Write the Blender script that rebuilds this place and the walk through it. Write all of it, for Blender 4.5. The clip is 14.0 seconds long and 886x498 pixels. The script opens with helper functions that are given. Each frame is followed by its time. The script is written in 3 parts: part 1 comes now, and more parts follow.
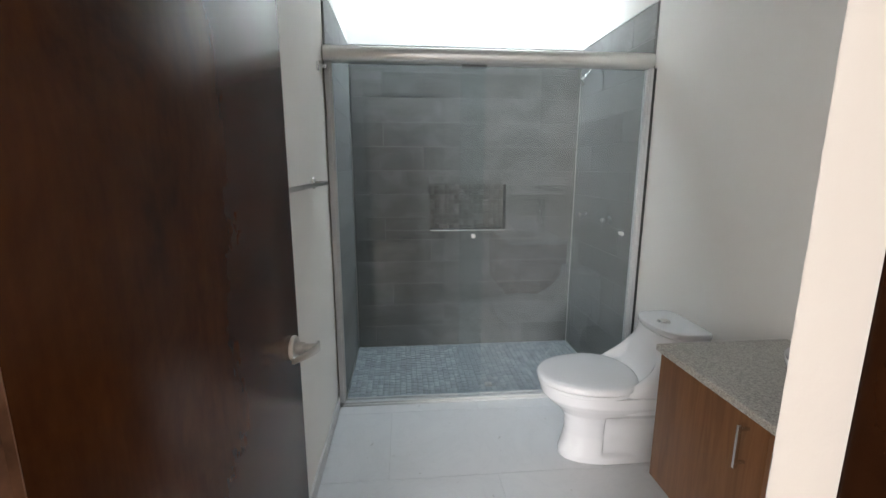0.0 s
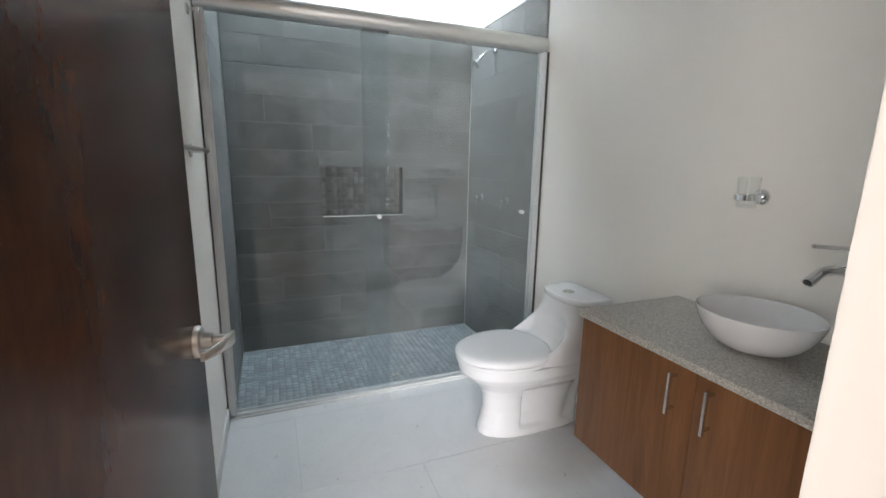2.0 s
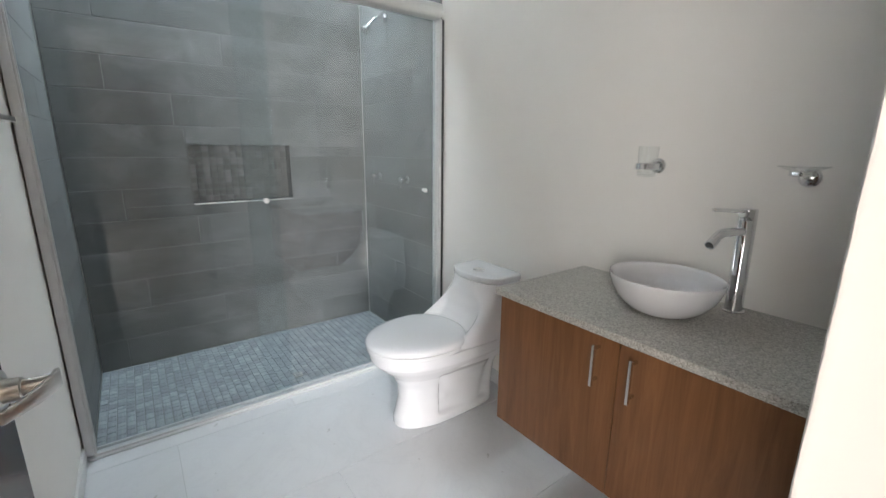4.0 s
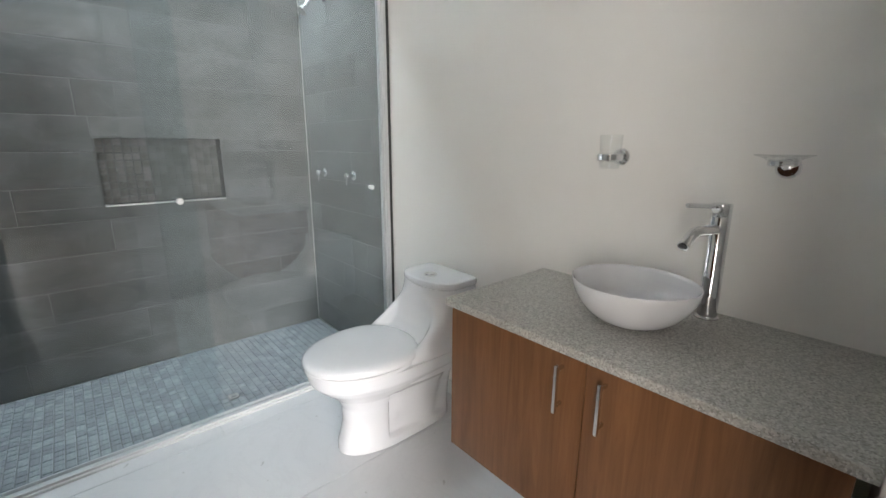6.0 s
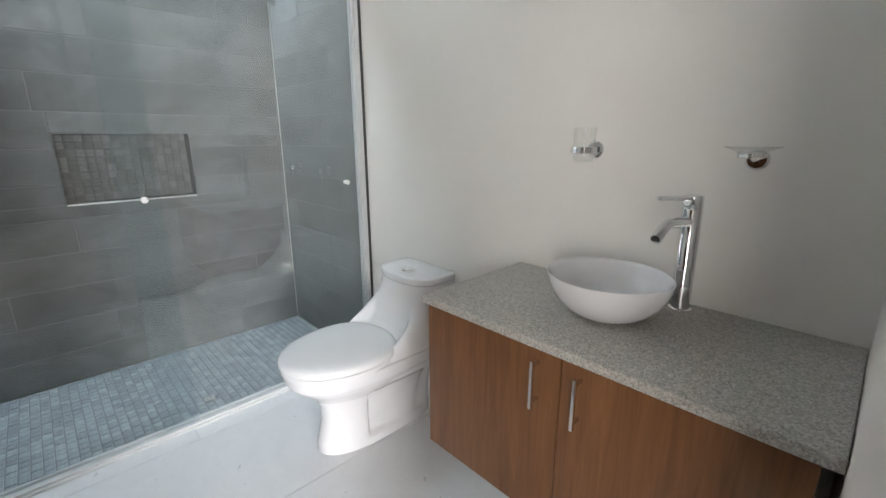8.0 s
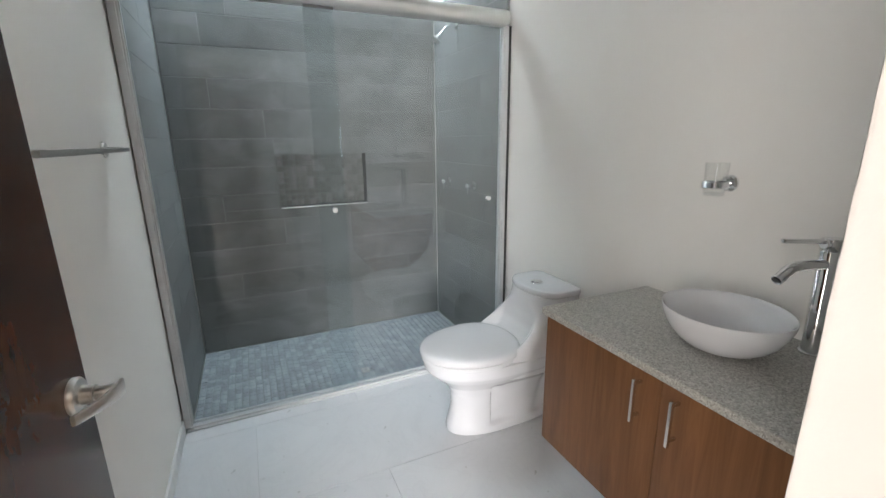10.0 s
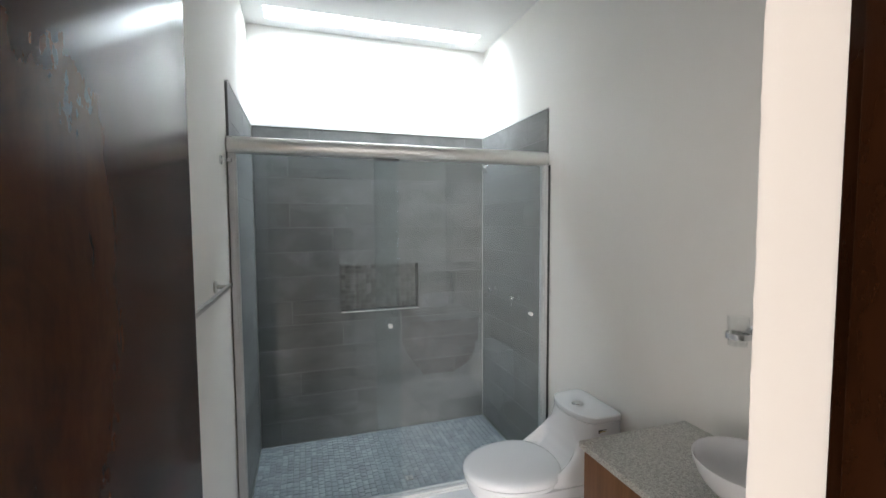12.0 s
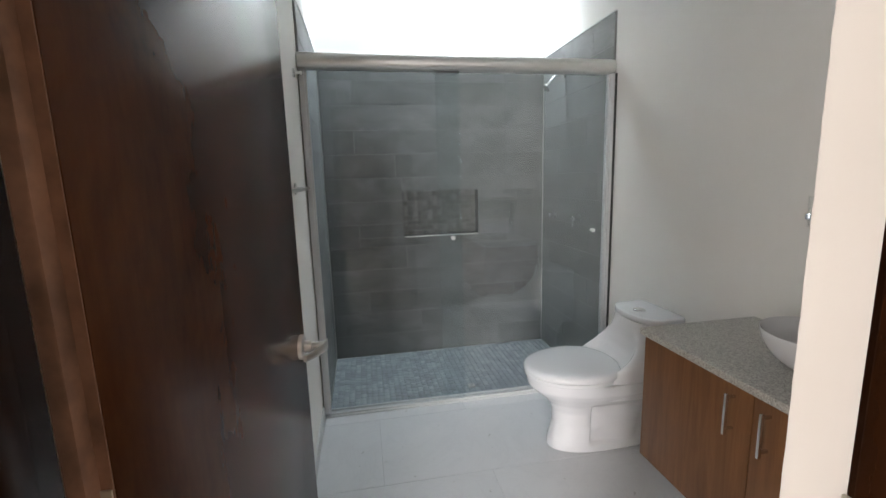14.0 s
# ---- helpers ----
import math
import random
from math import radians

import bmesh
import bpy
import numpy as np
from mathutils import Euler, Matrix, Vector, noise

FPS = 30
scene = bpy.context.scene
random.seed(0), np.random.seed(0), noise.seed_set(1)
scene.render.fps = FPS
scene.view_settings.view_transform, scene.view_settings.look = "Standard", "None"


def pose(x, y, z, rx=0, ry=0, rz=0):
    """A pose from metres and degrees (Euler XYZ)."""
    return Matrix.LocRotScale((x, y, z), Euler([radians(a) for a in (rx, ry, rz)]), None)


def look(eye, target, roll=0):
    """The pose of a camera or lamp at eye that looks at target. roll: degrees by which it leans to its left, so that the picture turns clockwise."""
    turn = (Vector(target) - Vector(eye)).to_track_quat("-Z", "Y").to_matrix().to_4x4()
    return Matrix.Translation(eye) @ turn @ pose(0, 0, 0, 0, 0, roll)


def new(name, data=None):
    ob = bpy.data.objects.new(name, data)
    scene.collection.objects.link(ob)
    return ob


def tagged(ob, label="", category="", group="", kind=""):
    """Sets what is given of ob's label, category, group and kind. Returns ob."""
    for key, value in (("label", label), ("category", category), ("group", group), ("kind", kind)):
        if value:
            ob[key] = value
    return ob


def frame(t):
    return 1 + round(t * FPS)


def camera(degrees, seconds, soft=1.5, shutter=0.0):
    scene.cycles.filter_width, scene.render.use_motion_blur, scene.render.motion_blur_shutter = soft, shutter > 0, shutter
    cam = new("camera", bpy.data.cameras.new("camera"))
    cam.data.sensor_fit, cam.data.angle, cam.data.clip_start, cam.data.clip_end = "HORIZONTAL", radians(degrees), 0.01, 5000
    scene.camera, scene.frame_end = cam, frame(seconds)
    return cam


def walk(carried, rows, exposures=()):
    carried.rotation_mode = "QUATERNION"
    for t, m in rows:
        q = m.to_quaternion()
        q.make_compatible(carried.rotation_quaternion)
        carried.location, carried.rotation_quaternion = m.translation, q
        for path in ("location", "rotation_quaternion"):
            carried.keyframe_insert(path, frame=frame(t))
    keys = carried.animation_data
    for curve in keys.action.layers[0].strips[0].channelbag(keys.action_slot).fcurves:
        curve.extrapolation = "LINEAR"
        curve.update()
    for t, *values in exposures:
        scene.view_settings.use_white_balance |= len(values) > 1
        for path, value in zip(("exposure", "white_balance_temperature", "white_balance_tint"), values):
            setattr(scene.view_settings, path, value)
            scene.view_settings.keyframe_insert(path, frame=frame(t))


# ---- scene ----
cam = camera(92.1, 14.0)
PATH = [
    (0, (0.143, 0.192, 1.438), (0.319, 2.149, 1.061), 0.1),
    (0.5, (0.153, 0.219, 1.431), (0.366, 2.172, 1.06), 0.0),
    (1, (0.131, 0.237, 1.429), (0.362, 2.19, 1.062), -0.2),
    (1.5, (0.087, 0.27, 1.38), (0.415, 2.208, 1.012), 0.1),
    (2, (0.006, 0.349, 1.33), (0.734, 2.171, 0.94), 1.0),
    (2.5, (-0.022, 0.4, 1.317), (0.953, 2.099, 0.913), 1.0),
    (3, (-0.015, 0.427, 1.303), (1.038, 2.075, 0.885), 0.7),
    (3.2, (-0.012, 0.435, 1.309), (1.059, 2.067, 0.874), 0.6),
    (5.5, (0.179, 0.64, 1.27), (1.431, 2.128, 0.803), 0.5),
    (6, (0.21, 0.632, 1.276), (1.487, 2.095, 0.797), 0.3),
    (6.5, (0.221, 0.635, 1.268), (1.531, 2.064, 0.778), 0.2),
    (7, (0.24, 0.641, 1.263), (1.583, 2.037, 0.764), 0.3),
    (7.2, (0.246, 0.639, 1.268), (1.591, 2.03, 0.761), 0.1),
    (9.3, (0.192, 0.598, 1.31), (1.366, 2.131, 0.791), -2.0),
    (9.5, (0.171, 0.557, 1.336), (1.234, 2.171, 0.822), -1.8),
    (10, (0.151, 0.434, 1.383), (0.947, 2.201, 0.889), -0.7),
    (10.5, (0.139, 0.341, 1.473), (0.771, 2.195, 1.071), -0.6),
    (11, (0.134, 0.295, 1.57), (0.75, 2.181, 1.32), -0.6),
    (11.5, (0.107, 0.277, 1.625), (0.723, 2.173, 1.464), -0.5),
    (12, (0.086, 0.254, 1.629), (0.702, 2.153, 1.505), -0.3),
    (12.5, (0.094, 0.239, 1.551), (0.708, 2.139, 1.431), -0.1),
    (13, (0.09, 0.198, 1.474), (0.704, 2.097, 1.352), -0.2),
    (13.5, (0.082, 0.187, 1.386), (0.6, 2.105, 1.164), -0.6),
    (14, (0.03, 0.17, 1.395), (0.383, 2.111, 1.068), -1.6),
]
EXPOSURES = [(0, 0.23, 6500, 10), (1.5, 0.36, 6450, 10), (3, 0.52, 6350, 10), (5.5, 0.62, 6500, 9.5), (7, 0.64, 6450, 9.5), (9.5, 0.66, 6350, 9.5), (10, 0.52, 6400, 9.5), (10.5, 0.34, 6450, 10),
             (11.5, 0.24, 6500, 10), (12.5, 0.14, 6500, 10.5), (13.5, -0.1, 6550, 10.5), (14, 0.12, 6550, 10.5)]
walk(cam, [(t, look(eye, target, roll)) for t, eye, target, roll in PATH], EXPOSURES)

# ---- world and lights ----
world = bpy.data.worlds.new("sky")
scene.world = world
world.use_nodes = True
wn = world.node_tree
sky = wn.nodes.new("ShaderNodeTexSky")
sky.sky_type, sky.sun_disc = "NISHITA", False
sky.sun_elevation, sky.sun_rotation = radians(55), radians(200)
wn.nodes["Background"].inputs["Strength"].default_value = 0.10
wn.links.new(sky.outputs["Color"], wn.nodes["Background"].inputs["Color"])
sun = new("sun", bpy.data.lights.new("sun", "SUN"))
sun.data.energy, sun.data.angle, sun.data.color = 2.5, radians(0.5), (1.0, 0.95, 0.88)
sun.matrix_world = pose(0, 0, 6, 35, 0, 160)


def area_lamp(name, m, w, h, watts, colour):
    lamp = new(name, bpy.data.lights.new(name, "AREA"))
    lamp.data.shape, lamp.data.size, lamp.data.size_y = "RECTANGLE", w, h
    lamp.data.energy, lamp.data.color = watts, colour
    lamp.matrix_world = m
    return lamp


# plan of the place, in metres
LEFT, RIGHT, BACK, FRONT, OUTER = -0.275, 1.565, 3.675, 0.602, 0.448
TILE_L, TILE_R, TILE_B, TILE_TOP, PAN = -0.260, 1.550, 3.660, 2.338, -0.076
CEIL, SHOWER = 3.06, 2.612
SLOT = (-0.14, 1.41, 3.37, 3.56)
ROOM_X0, ROOM_X1, ROOM_Y0, ROOM_H = -2.3, 2.1, -4.2, 2.65
WIN = (-1.6, 0.30, 0.4, 2.35)
REAR = (-2.15, -0.75, 0.4, 2.35)

area_lamp("skylight_daylight", pose(0.635, 3.465, CEIL + 0.265, -20, 0, 0), 1.53, 0.185, 36, (0.78, 0.91, 1.0))
area_lamp("window_daylight", pose(ROOM_X0 - 0.05, (WIN[0] + WIN[1]) / 2, (WIN[2] + WIN[3]) / 2, 90, 0, -90), WIN[1] - WIN[0], WIN[3] - WIN[2], 96, (1.0, 0.93, 0.87))
area_lamp("rear_window_daylight", pose((REAR[0] + REAR[1]) / 2, ROOM_Y0 - 0.05, (REAR[2] + REAR[3]) / 2, 90, 0, 0), REAR[1] - REAR[0], REAR[3] - REAR[2], 340, (1.0, 0.985, 0.975))


# ---- materials ----
class Nodes:
    """Short hand for a material's node tree."""

    def __init__(self, name, rough=0.5, metal=0.0, spec=0.5):
        self.mat = bpy.data.materials.new(name)
        self.mat.use_nodes = True
        self.t = self.mat.node_tree
        self.b = self.t.nodes["Principled BSDF"]
        self.b.inputs["Roughness"].default_value = rough
        self.b.inputs["Metallic"].default_value = metal
        self.b.inputs["Specular IOR Level"].default_value = spec
        self.coords = self.t.nodes.new("ShaderNodeTexCoord")

    def node(self, kind, **values):
        n = self.t.nodes.new(kind)
        for key, value in values.items():
            n.inputs[key.replace("_", " ")].default_value = value
        return n

    def link(self, a, b):
        self.t.links.new(a, b)

    def place(self, scale=(1, 1, 1), rot=(0, 0, 0), shift=None):
        m = self.node("ShaderNodeMapping", Scale=scale, Rotation=rot)
        self.link(self.coords.outputs["Object"], m.inputs["Vector"])
        if shift is not None:
            self.link(shift, m.inputs["Location"])
        return m.outputs["Vector"]

    def noise(self, vector, scale, detail=4.0, rough=0.55, distort=0.0):
        n = self.node("ShaderNodeTexNoise", Scale=scale, Detail=detail, Roughness=rough, Distortion=distort)
        self.link(vector, n.inputs["Vector"])
        return n.outputs["Fac"]

    def ramp(self, fac, *stops):
        r = self.t.nodes.new("ShaderNodeValToRGB")
        while len(r.color_ramp.elements) < len(stops):
            r.color_ramp.elements.new(0.5)
        for e, (p, c) in zip(r.color_ramp.elements, stops):
            e.position = p
            e.color = (*c, 1) if len(c) == 3 else c
        self.link(fac, r.inputs["Fac"])
        return r.outputs["Color"]

    def mix(self, a, b, fac, how="MIX"):
        m = self.t.nodes.new("ShaderNodeMix")
        m.data_type, m.blend_type = "RGBA", how
        ins = [k for k in m.inputs if k.type == "RGBA"]
        if isinstance(fac, float):
            m.inputs[0].default_value = fac
        else:
            self.link(fac, m.inputs[0])
        for value, sock in ((a, ins[0]), (b, ins[1])):
            if isinstance(value, tuple):
                sock.default_value = (*value, 1)
            else:
                self.link(value, sock)
        return [k for k in m.outputs if k.type == "RGBA"][0]

    def colour(self, c):
        if isinstance(c, tuple):
            self.b.inputs["Base Color"].default_value = (*c, 1)
        else:
            self.link(c, self.b.inputs["Base Color"])

    def rough(self, fac, lo, hi):
        m = self.node("ShaderNodeMapRange")
        m.inputs["To Min"].default_value, m.inputs["To Max"].default_value = lo, hi
        self.link(fac, m.inputs["Value"])
        self.link(m.outputs["Result"], self.b.inputs["Roughness"])

    def bump(self, fac, strength, distance=0.002):
        n = self.node("ShaderNodeBump", Strength=strength, Distance=distance)
        self.link(fac, n.inputs["Height"])
        self.link(n.outputs["Normal"], self.b.inputs["Normal"])

    def schlick(self, base=0.02):
        w = self.node("ShaderNodeLayerWeight", Blend=0.5)
        p = self.t.nodes.new("ShaderNodeMath")
        p.operation = "POWER"
        p.inputs[1].default_value = 5.0
        self.link(w.outputs["Facing"], p.inputs[0])
        q = self.t.nodes.new("ShaderNodeMath")
        q.operation = "MULTIPLY_ADD"
        q.inputs[1].default_value, q.inputs[2].default_value = 1 - base, base
        self.link(p.outputs[0], q.inputs[0])
        return q.outputs[0]

    def random(self):
        return self.t.nodes.new("ShaderNodeObjectInfo").outputs["Random"]

    def island(self):
        return self.t.nodes.new("ShaderNodeNewGeometry").outputs["Random Per Island"]


def plaster(name, colour, stain):
    n = Nodes(name, 0.75, spec=0.3)
    v = n.place()
    big = n.noise(v, 1.1, 5, 0.6)
    fine = n.noise(v, 160, 3, 0.6)
    n.colour(n.mix(colour, stain, n.ramp(big, (0.42, (0, 0, 0)), (0.75, (0.5, 0.5, 0.5)))))
    wave = n.noise(v, 9, 3, 0.5)
    n.bump(n.mix(fine, wave, 0.5), 0.12, 0.003)
    return n.mat


def slate(name, per_island=False, dark=1.0):
    n = Nodes(name, 0.5, spec=0.45)
    rnd = n.island() if per_island else n.random()
    shift = n.node("ShaderNodeCombineXYZ")
    mul = n.t.nodes.new("ShaderNodeMath")
    mul.operation = "MULTIPLY"
    mul.inputs[1].default_value = 37.0
    n.link(rnd, mul.inputs[0])
    for k in ("X", "Y", "Z"):
        n.link(mul.outputs[0], shift.inputs[k])
    v = n.place((0.9, 1.35, 1), shift=shift.outputs[0])
    cloud = n.noise(v, 4.2, 8, 0.66, 0.5)
    grain = n.noise(v, 48, 5, 0.65)
    base = n.ramp(cloud, (0.25, (0.068 * dark, 0.068 * dark, 0.068 * dark)), (0.5, (0.094 * dark, 0.094 * dark, 0.0935 * dark)),
                  (0.75, (0.132 * dark, 0.132 * dark, 0.132 * dark)))
    tone = n.ramp(rnd, (0.0, (0.84, 0.84, 0.83)), (0.5, (0.98, 0.985, 0.985)), (1.0, (1.12, 1.12, 1.11)))
    c = n.mix(base, tone, 1.0, "MULTIPLY")
    n.colour(n.mix(c, (0.20, 0.195, 0.19), n.ramp(grain, (0.52, (0, 0, 0)), (0.74, (0.42, 0.42, 0.42)))))
    n.rough(cloud, 0.38, 0.6)
    n.bump(grain, 0.12, 0.0012)
    return n.mat


def mosaic(name, lo, mid, hi, per_island=False):
    n = Nodes(name, 0.42, spec=0.5)
    rnd = n.island() if per_island else n.random()
    v = n.place()
    grain = n.noise(v, 70, 5, 0.65)
    base = n.ramp(rnd, (0.0, lo), (0.55, mid), (1.0, hi))
    n.colour(n.mix(base, n.ramp(grain, (0.3, (0.6, 0.6, 0.6)), (0.7, (1.25, 1.25, 1.25))), 0.8, "MULTIPLY"))
    n.bump(grain, 0.3, 0.0015)
    return n.mat


def floor_tile_material():
    n = Nodes("white_marbled_porcelain", 0.22, spec=0.45)
    v = n.place()
    cloud = n.noise(v, 1.7, 6, 0.6, 1.2)
    vein = n.noise(v, 2.6, 8, 0.62, 2.6)
    c = n.ramp(cloud, (0.3, (0.67, 0.68, 0.70)), (0.7, (0.73, 0.738, 0.755)))
    n.colour(n.mix(c, (0.54, 0.55, 0.57), n.ramp(vein, (0.47, (0, 0, 0)), (0.5, (0.14, 0.14, 0.14)), (0.53, (0, 0, 0)))))
    speck = n.noise(v, 23, 2, 0.4)
    n.colour(n.mix(n.b.inputs["Base Color"].links[0].from_socket, (0.36, 0.35, 0.34), n.ramp(speck, (0.735, (0, 0, 0)), (0.77, (0.5, 0.5, 0.5)))))
    n.rough(cloud, 0.24, 0.36)
    return n.mat


def varnished_wood(name="dark_varnished_wood", tone=1.0):
    n = Nodes(name, 0.13, spec=0.17)
    v = n.place((9, 9, 1.6))
    grain = n.noise(v, 5.5, 7, 0.65, 0.4)
    patch = n.noise(n.place((1, 1, 0.8)), 3.4, 6, 0.65, 0.5)
    c = n.ramp(grain, (0.3, (0.044, 0.0155, 0.0058)), (0.55, (0.056, 0.0200, 0.0075)), (0.9, (0.065, 0.0235, 0.0088)))
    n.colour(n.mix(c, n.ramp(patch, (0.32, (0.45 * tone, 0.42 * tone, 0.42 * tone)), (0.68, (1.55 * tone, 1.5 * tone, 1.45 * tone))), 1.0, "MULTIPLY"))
    n.rough(patch, 0.16, 0.22)
    n.bump(n.mix(grain, patch, 0.6), 0.02, 0.0012)
    return n.mat


def walnut_laminate():
    n = Nodes("walnut_laminate", 0.42, spec=0.35)
    v = n.place((1, 7, 0.45))
    grain = n.noise(v, 5, 9, 0.68, 1.1)
    fine = n.noise(n.place((1, 60, 1.2)), 9, 4, 0.6)
    cell = n.node("ShaderNodeTexVoronoi", Scale=1.0)
    cell.voronoi_dimensions = "1D"
    sep = n.t.nodes.new("ShaderNodeSeparateXYZ")
    n.link(n.place((1, 3.7, 1)), sep.inputs[0])
    n.link(sep.outputs["Y"], cell.inputs["W"])
    plank = n.ramp(cell.outputs["Color"], (0.0, (0.82, 0.8, 0.78)), (1.0, (1.18, 1.15, 1.12)))
    c = n.ramp(grain, (0.28, (0.135, 0.058, 0.021)), (0.55, (0.202, 0.091, 0.036)), (0.8, (0.255, 0.122, 0.050)))
    c = n.mix(c, plank, 1.0, "MULTIPLY")
    n.colour(n.mix(c, (0.05, 0.022, 0.012), n.ramp(fine, (0.55, (0, 0, 0)), (0.8, (0.3, 0.3, 0.3)))))
    n.bump(fine, 0.08, 0.001)
    return n.mat


def granite():
    n = Nodes("speckled_grey_granite", 0.32, spec=0.5)
    v = n.place()
    cells = n.node("ShaderNodeTexVoronoi", Scale=270.0)
    n.link(v, cells.inputs["Vector"])
    sep = n.t.nodes.new("ShaderNodeSeparateColor")
    n.link(cells.outputs["Color"], sep.inputs[0])
    spots = n.noise(v, 75, 4, 0.7)
    c = n.ramp(sep.outputs[0], (0.0, (0.24, 0.229, 0.208)), (0.25, (0.35, 0.337, 0.307)), (0.6, (0.43, 0.415, 0.38)), (1.0, (0.57, 0.553, 0.515)))
    n.colour(n.mix(c, (0.22, 0.21, 0.19), n.ramp(spots, (0.52, (0, 0, 0)), (0.7, (0.45, 0.45, 0.45)))))
    n.bump(spots, 0.14, 0.001)
    return n.mat


def plain(name, colour, rough, metal=0.0, spec=0.5, vary=0.1, scale=30.0, bump=0.0):
    n = Nodes(name, rough, metal, spec)
    f = n.noise(n.place(), scale, 4, 0.6)
    n.colour(n.mix(colour, tuple(k * (1 - vary) for k in colour), n.ramp(f, (0.35, (0, 0, 0)), (0.7, (1, 1, 1)))))
    n.rough(f, max(rough * 0.8, 0.02), min(rough * 1.2, 1))
    if bump:
        n.bump(f, bump, 0.001)
    return n.mat


def brushed(name, colour, rough, stretch):
    n = Nodes(name, rough, 1.0)
    f = n.noise(n.place(stretch), 40, 3, 0.6)
    n.colour(n.mix(colour, tuple(k * 0.85 for k in colour), f))
    n.rough(f, rough * 0.8, rough * 1.25)
    n.bump(f, 0.04, 0.0005)
    return n.mat


def shower_glass(name, film_lo, film_hi, base):
    n = Nodes(name, 0.0)
    n.t.nodes.remove(n.b)
    out = n.t.nodes["Material Output"]
    clear = n.node("ShaderNodeBsdfTransparent", Color=(0.945, 0.968, 0.974, 1))
    gloss = n.node("ShaderNodeBsdfGlossy", Roughness=0.015)
    fres = n.schlick(base)
    film = n.node("ShaderNodeBsdfDiffuse", Color=(0.72, 0.80, 0.82, 1))
    smear = n.noise(n.place((1, 1, 0.35)), 3.5, 5, 0.6, 0.6)
    haze = n.node("ShaderNodeMapRange")
    haze.inputs["From Min"].default_value, haze.inputs["From Max"].default_value = 0.3, 0.72
    haze.inputs["To Min"].default_value, haze.inputs["To Max"].default_value = film_lo, film_hi
    n.link(smear, haze.inputs["Value"])
    a = n.t.nodes.new("ShaderNodeMixShader")
    n.link(haze.outputs["Result"], a.inputs[0])
    n.link(clear.outputs[0], a.inputs[1])
    n.link(film.outputs[0], a.inputs[2])
    b = n.t.nodes.new("ShaderNodeMixShader")
    n.link(fres, b.inputs[0])
    n.link(a.outputs[0], b.inputs[1])
    n.link(gloss.outputs[0], b.inputs[2])
    n.link(b.outputs[0], out.inputs["Surface"])
    return n.mat


def thin_glass():
    n = Nodes("thin_clear_glass", 0.0)
    n.t.nodes.remove(n.b)
    clear = n.node("ShaderNodeBsdfTransparent", Color=(0.985, 0.99, 0.988, 1))
    gloss = n.node("ShaderNodeBsdfGlossy", Roughness=0.02)
    fres = n.schlick()
    b = n.t.nodes.new("ShaderNodeMixShader")
    n.link(fres, b.inputs[0])
    n.link(clear.outputs[0], b.inputs[1])
    n.link(gloss.outputs[0], b.inputs[2])
    n.link(b.outputs[0], n.t.nodes["Material Output"].inputs["Surface"])
    return n.mat


def glow(name, colour, strength):
    n = Nodes(name)
    n.colour((0.8, 0.8, 0.8))
    n.b.inputs["Emission Color"].default_value = (*colour, 1)
    n.b.inputs["Emission Strength"].default_value = strength
    return n.mat


WALL = plaster("off_white_plaster", (0.86, 0.836, 0.80), (0.81, 0.785, 0.745))
# WALL plaster darkened and warmed: the room's warm light put into the colour
FRONT_WALL = plaster("warm_lit_plaster", (0.74, 0.695, 0.65), (0.69, 0.645, 0.60))
# unseen room walls, coloured dark brown so the glass reflects them dimly
DIM_ROOM_WALL = plaster("dim_reflection_plaster", (0.24, 0.195, 0.16), (0.20, 0.16, 0.13))
# unseen ceiling, greyed to remove its bright patch from reflections
DIM_ROOM_CEILING = plaster("dimmed_ceiling_plaster", (0.42, 0.40, 0.37), (0.38, 0.36, 0.33))
CEILING = plaster("white_ceiling_plaster", (0.87, 0.865, 0.855), (0.82, 0.815, 0.805))
SLATE = slate("slate_tile", dark=2.05)
GROUT = plain("grey_grout", (0.31, 0.31, 0.305), 0.8, spec=0.2)
DARK_GROUT = plain("dark_grout", (0.24, 0.252, 0.26), 0.8, spec=0.2)
FLOOR_GROUT = plain("pale_grout", (0.58, 0.59, 0.60), 0.7, spec=0.2)
PAN_STONE = mosaic("pan_mosaic_stone", (0.26, 0.283, 0.30), (0.32, 0.348, 0.366), (0.40, 0.43, 0.447))
PAN_STONE_FAR = mosaic("pan_mosaic_stone_far", (0.26, 0.283, 0.30), (0.32, 0.348, 0.366), (0.40, 0.43, 0.447), True)
NICHE_STONE = mosaic("niche_mosaic_stone", (0.16, 0.155, 0.15), (0.20, 0.195, 0.188), (0.27, 0.265, 0.258))
PORCELAIN = floor_tile_material()
DOOR_WOOD = varnished_wood()
# door wood at a fifth of its tone: the frame's shade put into colour
SHADED_WOOD = varnished_wood("shaded_varnished_wood", 0.2)
WALNUT = walnut_laminate()
GRANITE = granite()
CERAMIC = plain("white_glazed_ceramic", (0.74, 0.738, 0.755), 0.06, spec=0.6, vary=0.015, scale=5)
CHROME = plain("polished_chrome", (0.78, 0.79, 0.80), 0.06, 1.0, vary=0.05)
NICKEL = brushed("satin_nickel", (0.66, 0.64, 0.61), 0.33, (1, 6, 6))
ALUMINIUM = brushed("satin_aluminium", (0.86, 0.85, 0.83), 0.42, (0.3, 8, 8))
CLEAN_GLASS = shower_glass("clear_shower_glass", 0.0, 0.004, 0.018)
DUSTY_GLASS = shower_glass("filmed_shower_glass", 0.002, 0.007, 0.088)
GLASS = thin_glass()
STRIKE = plain("pale_satin_metal", (0.62, 0.58, 0.50), 0.4, 0.6)
